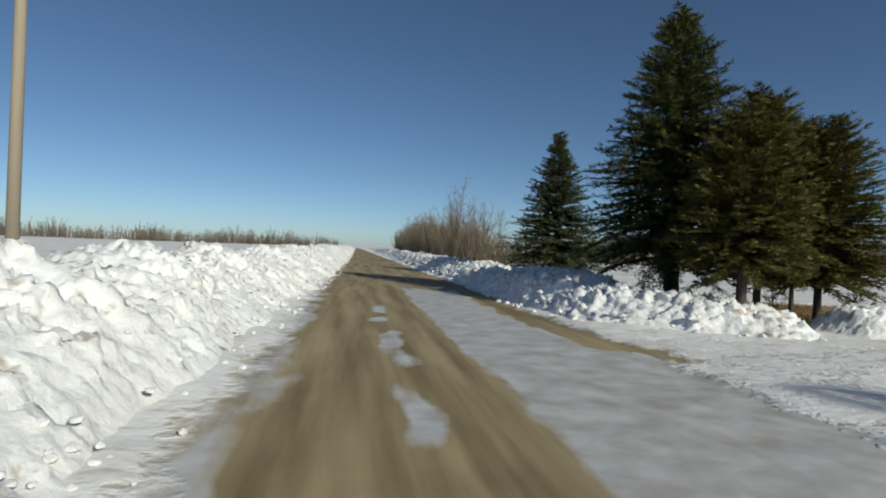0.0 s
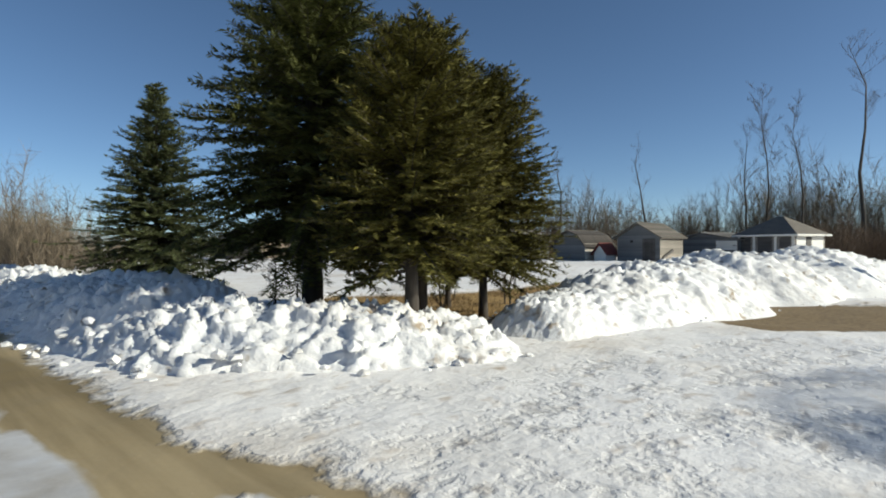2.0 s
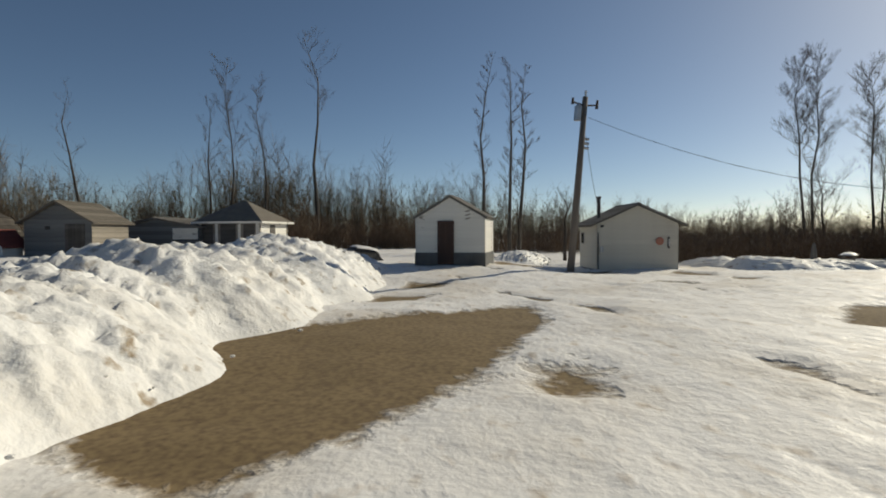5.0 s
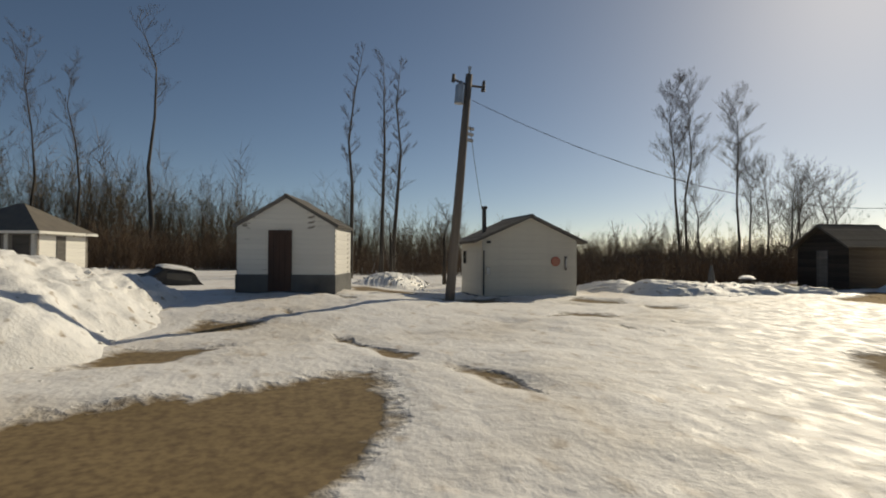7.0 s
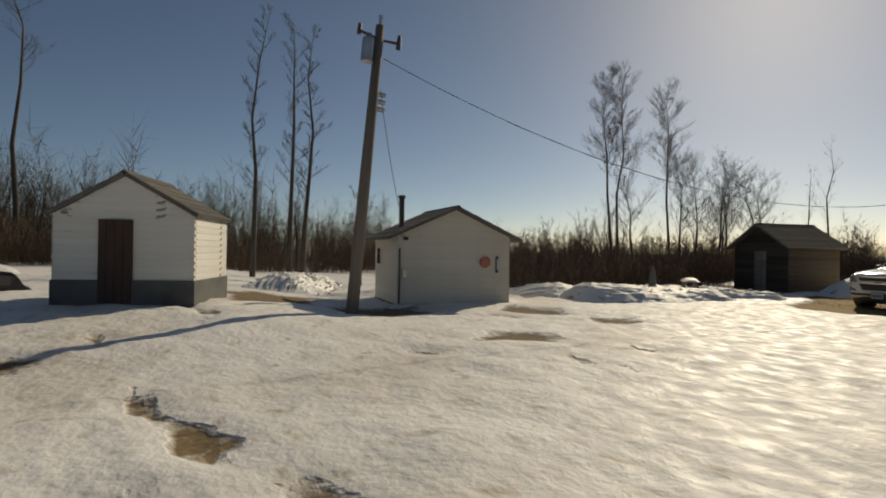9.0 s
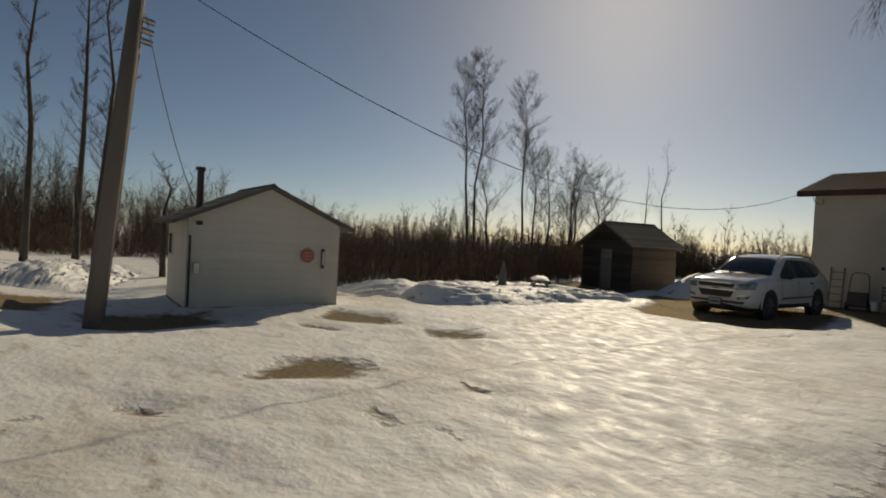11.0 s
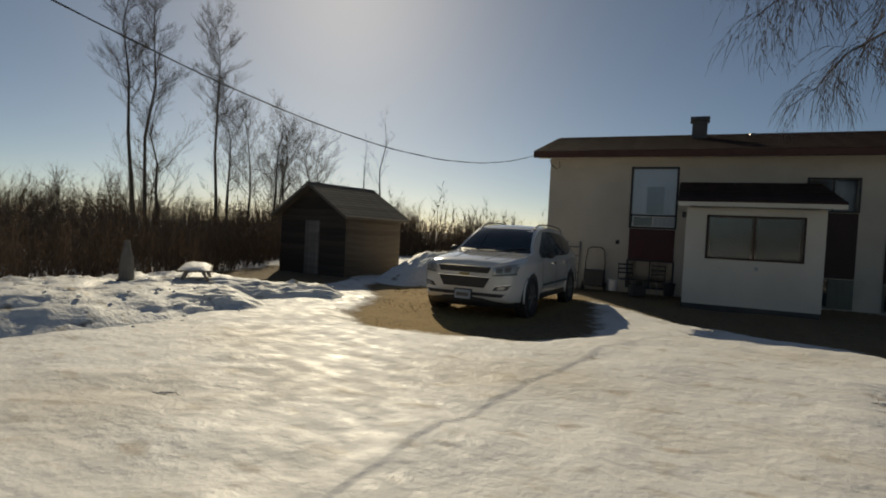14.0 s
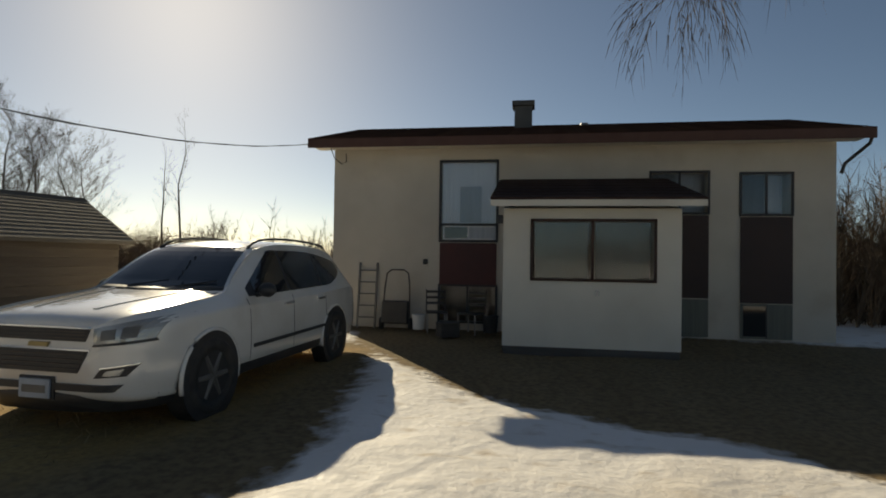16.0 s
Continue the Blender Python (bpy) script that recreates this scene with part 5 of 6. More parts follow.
# ---- trees ----
def conifer(name, m, label, h, r, mat, bare=0.9, whorls=26, per=11, seed=1, droop=0.35, lean=0.0, spray=0.34, twist=1.0, full=1.0, trunk_r=0.16, round_top=0.0, tuft=0, ragged=0.0):
    """A conifer: a tapered trunk and boughs that carry rows of needled sprays."""
    rnd = random.Random(seed)
    t = thing(name, m, label, "tree", "conifers at the corner")
    bm = bmesh.new()
    top = Vector((lean, 0, h))
    bent_tube(bm, [(0, 0, -0.2), (0, 0, 0.25), (lean * 0.3, 0, h * 0.35), (lean * 0.7, 0, h * 0.7), top], [trunk_r * 1.35, trunk_r, trunk_r * 0.7, trunk_r * 0.4, 0.02], 9)
    shade_smooth(part("trunk", bm, M_BARK, t))
    verts, faces = [], []
    limbs = bmesh.new()

    def blade(a, way, side, ln, wd, flat=False):
        if flat:
            b = len(verts)
            mid = a + way * ln * 0.4
            verts.extend((a, mid + side * wd, a + way * ln, mid - side * wd))
            faces.append((b, b + 1, b + 2, b + 3))
            return
        up = way.cross(side).normalized()
        b = len(verts)
        mid = a + way * ln * 0.45
        verts.extend((a, mid + side * wd, a + way * ln, mid - side * wd, mid + up * wd * 0.7))
        faces.extend(((b, b + 1, b + 4), (b + 1, b + 2, b + 4), (b + 2, b + 3, b + 4), (b + 3, b, b + 4)))

    for wi in range(whorls):
        f = (wi + rnd.random() * 0.8) / whorls
        z = bare + (h - bare) * f ** 0.92
        shape = (1 - f) ** (0.8 - 0.35 * round_top) if f > 0.12 else 0.75 + 2.0 * f
        reach = r * shape * min(1.0, full)
        n = max(4, int(per * (0.45 + 0.75 * shape)))
        for k in range(n):
            ang = math.tau * (k + rnd.random() * 0.9) / n + wi * 1.9
            ln = reach * rnd.uniform(0.66, 1.05) + 0.12
            out = Vector((math.cos(ang), math.sin(ang), 0))
            zz = z + rnd.uniform(-0.18, 0.18) * (1 + ragged)
            p0 = Vector((lean * zz / h, 0, zz))
            rise = rnd.uniform(-0.05 - 0.3 * ragged, 0.2 + 0.35 * ragged) + 0.5 * f
            pts = []
            for s in range(5):
                q = s / 4
                pts.append(p0 + out * ln * q + Vector((0, 0, ln * (rise * q - droop * q * q * (1.2 - 0.9 * f)) + 0.12 * ln * q ** 4)))
            bent_tube(limbs, pts, [0.028 * (1.1 - f) + 0.006, 0.02 * (1.1 - f) + 0.005, 0.012, 0.008, 0.004], 3)
            steps = max(4, int(ln / (0.165 * spray)))
            for s in range(steps):
                q = 0.18 + 0.82 * (s + rnd.random()) / steps
                i = min(3, int(q * 4))
                p = pts[i].lerp(pts[i + 1], q * 4 - i)
                way = (pts[i + 1] - pts[i]).normalized()
                lat = way.cross(Vector((0, 0, 1))).normalized()
                for sg in (-1, 1):
                    spl = spray * (1.15 - 0.55 * q) * rnd.uniform(0.6, 1.25)
                    d = (way * rnd.uniform(0.35, 0.9) + lat * sg * rnd.uniform(0.5, 1.0) + Vector((0, 0, rnd.uniform(-0.45, 0.3) * twist))).normalized()
                    side = d.cross(Vector((rnd.uniform(-0.4, 0.4), rnd.uniform(-0.4, 0.4), 1))).normalized()
                    blade(p, d, side, spl, spl * 0.10)
                    blade(p + d * spl * 0.4, (d + lat * sg * 0.6 + Vector((0, 0, rnd.uniform(-0.3, 0.4)))).normalized(), side, spl * 0.75, spl * 0.08, True)
            blade(pts[-2], (pts[-1] - pts[-2]).normalized(), Vector((-out.y, out.x, 0)), spray * 0.8, spray * 0.18)
            for _ in range(tuft):
                p = pts[2].lerp(pts[4], rnd.uniform(0.2, 1.0)) + Vector((rnd.uniform(-1, 1), rnd.uniform(-1, 1), rnd.uniform(-0.2, 0.6))) * 0.09 * ln
                core = (out * rnd.uniform(0.4, 1.0) + Vector((rnd.uniform(-0.6, 0.6), rnd.uniform(-0.6, 0.6), rnd.uniform(0.0, 0.5)))).normalized()
                for _ in range(8):
                    d = (core + Vector((rnd.uniform(-0.7, 0.7), rnd.uniform(-0.7, 0.7), rnd.uniform(-0.3, 0.4)))).normalized()
                    blade(p, d, d.orthogonal().normalized(), spray * rnd.uniform(0.6, 1.0), spray * 0.065, True)
    for k in range(14):
        ang = k * 2.4
        blade(top - Vector((0, 0, 0.05 * k)), Vector((math.cos(ang) * 0.5, math.sin(ang) * 0.5, 0.9)).normalized(), Vector((-math.sin(ang), math.cos(ang), 0)), 0.28, 0.04)
    tagged(part("bough", limbs, M_BARK, t), kind="stuff")
    mesh_thing("crown", verts, faces, mat, t, kind="stuff")
    return t


def at_land(x, y, rz=0.0, dz=0.0):
    return pose(x, y, land(x, y) + dz, 0, 0, rz)


conifer("spruce_tree", at_land(9.12, 15.34), "tall dark green spruce with drooping boughs", 8.9, 3.25, M_NEEDLE, bare=1.5, whorls=42, per=18, seed=4, tuft=2, ragged=0.35, spray=0.27, trunk_r=0.24, droop=0.42, round_top=-0.15)
conifer("pine_tree", at_land(8.6, 11.6), "bushy olive-green pine with a bare lower trunk", 4.9, 1.8, M_NEEDLE_P, bare=1.35, whorls=36, per=15, seed=8, spray=0.2, tuft=3, ragged=0.35, trunk_r=0.13, droop=0.32, round_top=0.8)
conifer("pine_tree", at_land(9.9, 12.7), "bushy olive-green pine leaning into its neighbours", 5.7, 1.9, M_NEEDLE_P, bare=1.25, whorls=36, per=15, seed=9, spray=0.2, tuft=3, ragged=0.35, trunk_r=0.1, droop=0.32, round_top=0.8)
conifer("pine_tree", at_land(11.6, 12.6), "yellow-green pine at the end of the row", 5.0, 1.9, M_NEEDLE_P, bare=1.05, whorls=38, per=17, seed=12, spray=0.2, tuft=3, ragged=0.35, trunk_r=0.1, droop=0.34, round_top=1.0)
conifer("pine_tree", at_land(12.6, 14.6), "thin yellow-green pine behind the row", 4.9, 1.35, M_NEEDLE_P, bare=1.0, whorls=34, per=15, seed=13, spray=0.2, tuft=3, ragged=0.35, trunk_r=0.07, droop=0.25, round_top=0.6)
conifer("fir_tree", at_land(10.05, 27.6), "smaller grey-green fir standing alone by the road", 7.7, 3.3, M_NEEDLE_B, bare=0.6, whorls=40, per=17, seed=21, tuft=2, ragged=0.2, spray=0.27, trunk_r=0.13, droop=0.3, round_top=-0.8)


def bare_tree_mesh(h, seed, spread_=0.3, limbs=16, first=0.45, trunk=0.13, fine=3, dense=1.0):
    """Trunk mesh and twig mesh of a leafless tree."""
    rnd = random.Random(seed)
    tr = bmesh.new()
    sway = [Vector((rnd.uniform(-1, 1), rnd.uniform(-1, 1), 0)) * h * 0.009 * k for k in range(6)]
    spine = [Vector((0, 0, h * k / 5)) + sway[k] for k in range(6)]
    spine[0] = Vector((0, 0, -0.3))
    bent_tube(tr, spine, [trunk * (1.25, 0.95, 0.75, 0.52, 0.3, 0.07)[k] for k in range(6)], 8)
    tv, tf = [], []

    def twig(a, b, ra, rb):
        way = (b - a)
        if way.length < 1e-4:
            return
        if ra < 0.011:
            sliver(tv, tf, a, b, max(ra, 0.0048), rnd)
            return
        way.normalize()
        side = way.orthogonal().normalized()
        over = way.cross(side)
        n = len(tv)
        for p, r in ((a, ra), (b, rb)):
            for k in range(3):
                tv.append(p + (side * math.cos(k * 2.094) + over * math.sin(k * 2.094)) * r)
        for k in range(3):
            tf.append((n + k, n + (k + 1) % 3, n + 3 + (k + 1) % 3, n + 3 + k))

    def grow(a, way, ln, r, depth):
        segs = 3
        p = a
        for s in range(segs):
            way = (way + Vector((rnd.uniform(-0.25, 0.25), rnd.uniform(-0.25, 0.25), rnd.uniform(-0.05, 0.22)))).normalized()
            q = p + way * ln / segs
            twig(p, q, r * (1 - 0.25 * s), r * (0.75 - 0.22 * s))
            if depth:
                for _ in range(max(1, round(fine * dense * (0.6 + 0.4 * s)))):
                    d = (way + Vector((rnd.uniform(-0.9, 0.9), rnd.uniform(-0.9, 0.9), rnd.uniform(-0.2, 0.7)))).normalized()
                    grow(p.lerp(q, rnd.random()), d, ln * rnd.uniform(0.25, 0.5), r * 0.45, depth - 1)
            p = q

    for k in range(limbs):
        f = first + (1 - first) * (k + rnd.random()) / limbs
        i = min(4, int(f * 5))
        p = spine[i].lerp(spine[i + 1], f * 5 - i)
        ang = rnd.random() * math.tau
        d = Vector((math.cos(ang), math.sin(ang), rnd.uniform(0.5, 1.3))).normalized()
        grow(p, d, h * spread_ * rnd.uniform(0.35, 0.8) * (1.25 - 0.6 * f), trunk * 0.13 * (1.2 - 0.7 * f) + 0.006, 2)
    return tr, tv, tf


def bare_tree(m, label, h, seed, mat=None, category="tree", group="bare aspens round the yard", **kw):
    t = thing("bare_tree", m, label, category, group)
    tr, tv, tf = bare_tree_mesh(h, seed, **kw)
    shade_smooth(part("trunk", tr, mat or M_BARK_PALE, t))
    mesh_thing("crown", tv, tf, M_CROWN, t, kind="stuff")
    return t


ASPEN = "tall leafless aspen with a thin bare crown"
for x, y, h, seed, lim, first, rx, sp in ((57.8, 11.6, 17.5, 31, 10, 0.62, 1, 0.2), (44.9, -0.1, 12.4, 32, 22, 0.3, 0, 0.12), (44.0, -1.6, 12.2, 33, 22, 0.35, -1, 0.12), (43.9, -2.2, 11.6, 34, 24, 0.3, 1, 0.12), (50.4, -27.2, 15.0, 35, 30, 0.5, -2, 0.21), (51.2, -28.6, 15.4, 36, 30, 0.5, 1, 0.21), (50.2, -33.0, 14.6, 37, 32, 0.5, 1, 0.23)):
    bare_tree(pose(x, y, land(x, y), rx, rx * 0.7, seed * 40), ASPEN, h, seed, limbs=int(lim * 1.6), first=first, spread_=sp, trunk=0.16 if sp == 0.2 else 0.115, dense=1.7 if sp > 0.2 else 1.2)
for x, y, h, seed, lim, first, rx in ((53.6, 19.1, 10.6, 41, 12, 0.35, 0), (55.9, 18.0, 14.2, 42, 24, 0.5, 1), (54.5, 15.0, 12.6, 43, 16, 0.5, -3), (43.7, 23.0, 9.2, 44, 14, 0.35, -6), (47.5, 33.3, 9.8, 45, 26, 0.35, 0), (46.2, -34.5, 7.2, 46, 26, 0.3, 0), (48.5, -37.2, 7.6, 47, 26, 0.3, 0), (45.0, -37.0, 6.6, 55, 24, 0.28, 3), (44.2, -31.0, 7.2, 56, 22, 0.25, -3), (46.6, -25.5, 7.0, 57, 22, 0.25, 2), (46.4, -30.0, 7.8, 60, 24, 0.28, -2), (47.6, -33.0, 8.2, 66, 26, 0.3, 1), (44.6, -35.2, 6.8, 67, 22, 0.2, 2), (43.9, -43.8, 10.2, 48, 16, 0.3, 1), (47.3, -46.8, 9.0, 49, 16, 0.3, 0), (7.4, -30.0, 4.6, 50, 30, 0.15, 0), (4.5, -33.0, 5.0, 51, 30, 0.15, 0), (13.4, 58.0, 6.4, 52, 24, 0.2, 0), (11.2, 66.0, 7.4, 58, 24, 0.2, 1), (17.5, 56.0, 6.0, 59, 20, 0.3, -2), (38.8, -3.4, 3.6, 53, 34, 0.1, 0), (40.0, -1.2, 3.2, 54, 30, 0.1, 0)):
    bare_tree(pose(x, y, land(x, y), rx, rx * 0.7, seed * 40), "leafless grey tree standing in the brush", h, seed, limbs=int(lim * 1.1), first=first, spread_=0.5 if seed in (46, 47, 55, 56, 57, 50, 51, 60, 66, 67) else 0.22, trunk=0.09, dense=1.5 if seed in (41, 42, 43, 46, 47, 55, 56, 57, 60, 66, 67) else 1.0 if 46 <= seed <= 57 and seed not in (48, 49) or seed > 59 else 0.8, mat=M_BARK)

# bare shrubs among the pine trunks
for x, y, h, seed in ((9.5, 17.6, 1.5, 61), (10.6, 18.4, 1.7, 62), (10.3, 12.6, 1.1, 63), (13.6, 13.4, 1.1, 64), (14.4, 14.2, 1.0, 65)):
    bare_tree(pose(x, y, land(x, y), 0, 0, seed * 50), "small bare reddish shrub", h, seed, limbs=16, first=0.1, spread_=0.5, trunk=0.025, mat=M_BARK, category="shrub", group="shrubs under the pines")


def birch(m):
    """A weeping birch whose fine twigs hang over the yard."""
    t = thing("birch_tree", m, "large weeping birch with fine hanging bare twigs", "tree")
    rnd = random.Random(77)
    tr = bmesh.new()
    bent_tube(tr, [(0, 0, -0.3), (0.1, 0, 1.0), (0.0, 0.1, 3.0), (0.2, 0.2, 5.5), (0.1, 0.3, 8.0), (0.2, 0.3, 10.5)], [0.3, 0.24, 0.2, 0.15, 0.09, 0.02], 10)
    shade_smooth(part("trunk", tr, M_BARK_PALE, t))
    limbs = bmesh.new()
    tv, tf = [], []

    def twig(a, b, ra, rb):
        way = (b - a).normalized()
        side = way.orthogonal().normalized()
        over = way.cross(side)
        n = len(tv)
        for p, r in ((a, ra), (b, rb)):
            for k in range(3):
                tv.append(p + (side * math.cos(k * 2.094) + over * math.sin(k * 2.094)) * r)
        for k in range(3):
            tf.append((n + k, n + (k + 1) % 3, n + 3 + (k + 1) % 3, n + 3 + k))

    for k in range(30):
        z = 3.2 + 6.3 * k / 30
        ang = k * 2.4 + rnd.uniform(-0.3, 0.3)
        out = Vector((math.cos(ang), math.sin(ang), 0))
        ln = rnd.uniform(2.8, 4.4) * (1.15 - 0.05 * abs(z - 5.5))
        p = Vector((0.1, 0.15, z))
        pts = [p]
        for s in range(6):
            q = (s + 1) / 6
            pts.append(p + out * ln * q + Vector((rnd.uniform(-0.12, 0.12), rnd.uniform(-0.12, 0.12), ln * (0.75 * q - 0.75 * q * q))))
        bent_tube(limbs, pts, [0.06, 0.05, 0.04, 0.03, 0.02, 0.014, 0.006], 5)
        for _ in range(190):
            q = rnd.uniform(0.2, 1.0) * 5.999
            i = int(q)
            a = pts[i].lerp(pts[i + 1], q - i)
            d = Vector((rnd.uniform(-1, 1), rnd.uniform(-1, 1), rnd.uniform(-0.2, 0.5))).normalized()
            for s in range(5):
                d = (d + Vector((rnd.uniform(-0.15, 0.15), rnd.uniform(-0.15, 0.15), -0.42))).normalized()
                b = a + d * rnd.uniform(0.1, 0.22)
                sliver(tv, tf, a, b + (b - a) * 0.3, 0.0048, rnd)
                if s > 0:
                    for _ in range(2):
                        e = (d + Vector((rnd.uniform(-0.7, 0.7), rnd.uniform(-0.7, 0.7), -0.2))).normalized()
                        c = b + e * rnd.uniform(0.12, 0.3)
                        sliver(tv, tf, b, c, 0.0038, rnd)
                        sliver(tv, tf, c - (c - b) * 0.3, c + (e + Vector((0, 0, -0.8))).normalized() * rnd.uniform(0.1, 0.25), 0.0034, rnd)
                a = b
    tagged(part("bough", limbs, M_BARK, t), kind="stuff")
    mesh_thing("crown", tv, tf, M_CROWN, t, kind="stuff")


birch(pose(18.1, -13.0, 0.6, 0, 0, 20))


def thicket(name, label, line, depth, count, h0, h1, seed, mat, twigs=25, thin=0.0165, clump=7, wide=0.9):
    """A belt of leafless brush along a line of (x, y): clumps of fanned stems with fine twigs, as one mesh."""
    rnd = random.Random(seed)
    pts = [Vector(p) for p in line]
    lens = [0.0]
    for a, b in zip(pts, pts[1:]):
        lens.append(lens[-1] + (b - a).length)
    tv, tf = [], []

    def stem(a, b, ra, rb):
        way = (b - a).normalized()
        side = way.orthogonal().normalized()
        over = way.cross(side)
        n = len(tv)
        for p, r in ((a, ra), (b, rb)):
            for k in range(3):
                tv.append(p + (side * math.cos(k * 2.094) + over * math.sin(k * 2.094)) * r)
        for k in range(3):
            tf.append((n + k, n + (k + 1) % 3, n + 3 + (k + 1) % 3, n + 3 + k))

    def sprig(a, b, r):
        sliver(tv, tf, a, b, r, rnd)

    for _ in range(count // clump):
        s = rnd.random() * lens[-1]
        k = max(i for i in range(len(pts) - 1) if lens[i] <= s)
        mid = pts[k].lerp(pts[k + 1], (s - lens[k]) / (lens[k + 1] - lens[k]))
        way = (pts[k + 1] - pts[k]).normalized()
        mid = mid + Vector((way.y, -way.x)) * rnd.random() ** 1.3 * depth
        tall = rnd.uniform(h0 * 1.15, h1 * 0.95) * (0.6 + 0.8 * (0.5 + noise.noise(Vector((mid.x * 0.09, mid.y * 0.09, seed))))) * (1.2 if rnd.random() < 0.05 else 1.0)
        for _ in range(clump):
            ang, out = rnd.random() * math.tau, rnd.random()
            foot = Vector((math.cos(ang), math.sin(ang), 0))
            h = tall * rnd.uniform(0.55, 1.0) * (1.05 - 0.3 * out)
            a = Vector((mid.x, mid.y, land(mid.x, mid.y) - 0.1)) + foot * out * wide * 0.6
            lean_ = (foot * out * 0.38 + Vector((rnd.uniform(-0.12, 0.12), rnd.uniform(-0.12, 0.12), 1))).normalized()
            b = a + lean_ * h * 0.55
            c = b + (lean_ + Vector((rnd.uniform(-0.3, 0.3), rnd.uniform(-0.3, 0.3), 0.2))).normalized() * h * 0.45
            r = thin * (0.45 + 0.2 * h)
            stem(a, b, r, r * 0.6)
            sprig(b, c, r * 0.55)
            for _ in range(9):
                q = b.lerp(c, rnd.uniform(0.2, 0.98))
                d = Vector((rnd.uniform(-0.9, 0.9), rnd.uniform(-0.9, 0.9), rnd.uniform(-0.1, 0.7))).normalized()
                sprig(q, q + d * rnd.uniform(0.08, 0.17) * h, r * 0.4)
            for _ in range(twigs):
                f = rnd.uniform(0.02, 0.97)
                q = a.lerp(b, f / 0.55) if f < 0.55 else b.lerp(c, (f - 0.55) / 0.45)
                d = (lean_ * 0.5 + Vector((rnd.uniform(-0.8, 0.8), rnd.uniform(-0.8, 0.8), rnd.uniform(0.1, 0.9)))).normalized()
                sprig(q, q + d * h * rnd.uniform(0.1, 0.28), r * (0.8 - 0.4 * f))
    mesh_thing(name, tv, tf, mat, None, label, "brush", kind="stuff")


BRUSH = "dense brown leafless brush along the edge of the yard"
thicket("brush_belt", BRUSH, [(34, 44), (42, 34), (49, 22), (53, 8), (51, -4), (47, -14), (46, -19)], -9, 7000, 1.7, 3.5, 3, M_TWIG)
thicket("brush_belt", BRUSH, [(36.2, -4.6), (34.3, -8.0), (34.0, -12.5), (34.3, -16.0), (35.7, -19.5), (37.8, -24.0), (43.0, -33.0), (42.0, -46.0), (30.0, -52.0), (8.0, -46.0)], -8, 11500, 1.25, 2.35, 4, M_TWIG)
thicket("roadside_brush", "tall brown leafless willow brush beside the road", [(8.5, 48), (9.5, 75), (10.5, 110), (12, 160)], 7, 4200, 3.4, 7.2, 5, M_TWIG_FAR, thin=0.018, wide=1.6)
thicket("far_brush", "far brown belt of leafless trees", [(14, 62), (30, 62), (46, 52), (60, 40)], -12, 2200, 2.0, 4.2, 6, M_TWIG_FAR, thin=0.016, wide=1.4)
thicket("far_brush", "distant low belt of leafless trees across the fields", [(-220, 150), (-120, 165), (-60, 190), (-6, 260)], -20, 4200, 3.0, 6.0, 7, M_TWIG_FAR, thin=0.065, twigs=12, wide=5.0)
thicket("far_brush", "far brown belt of leafless trees", [(60, 40), (74, 20), (78, -10), (72, -40), (50, -66), (10, -70), (-40, -60)], -14, 2400, 3.5, 6.5, 8, M_TWIG_FAR, thin=0.03, twigs=26, wide=2.0)

thicket("tree_belt", "grey belt of tall leafless saplings behind the sheds", [(40, 52), (52, 38), (60, 22), (62, 4), (58, -12)], -8, 2800, 4.0, 8.0, 9, M_TWIG_FAR, thin=0.016, wide=1.2, twigs=32)
thicket("tree_belt", "grey belt of tall leafless saplings behind the log shed", [(56, -14), (54, -30), (50, -44)], -8, 1200, 2.6, 4.6, 10, M_TWIG_FAR, thin=0.016, wide=1.2, twigs=32)

thicket("brush_belt", "dense bare shrubs past the end of the house", [(14.0, -24.6), (10.0, -26.0), (4.0, -27.0), (-6.0, -26.0)], -6, 3000, 2.0, 4.0, 11, M_TWIG)

thicket("brush_belt", "low dense brush behind the parked car", [(41.0, -29.0), (35.0, -36.0), (27.0, -39.0), (15.0, -38.0)], -5, 5200, 1.5, 2.4, 12, M_TWIG)


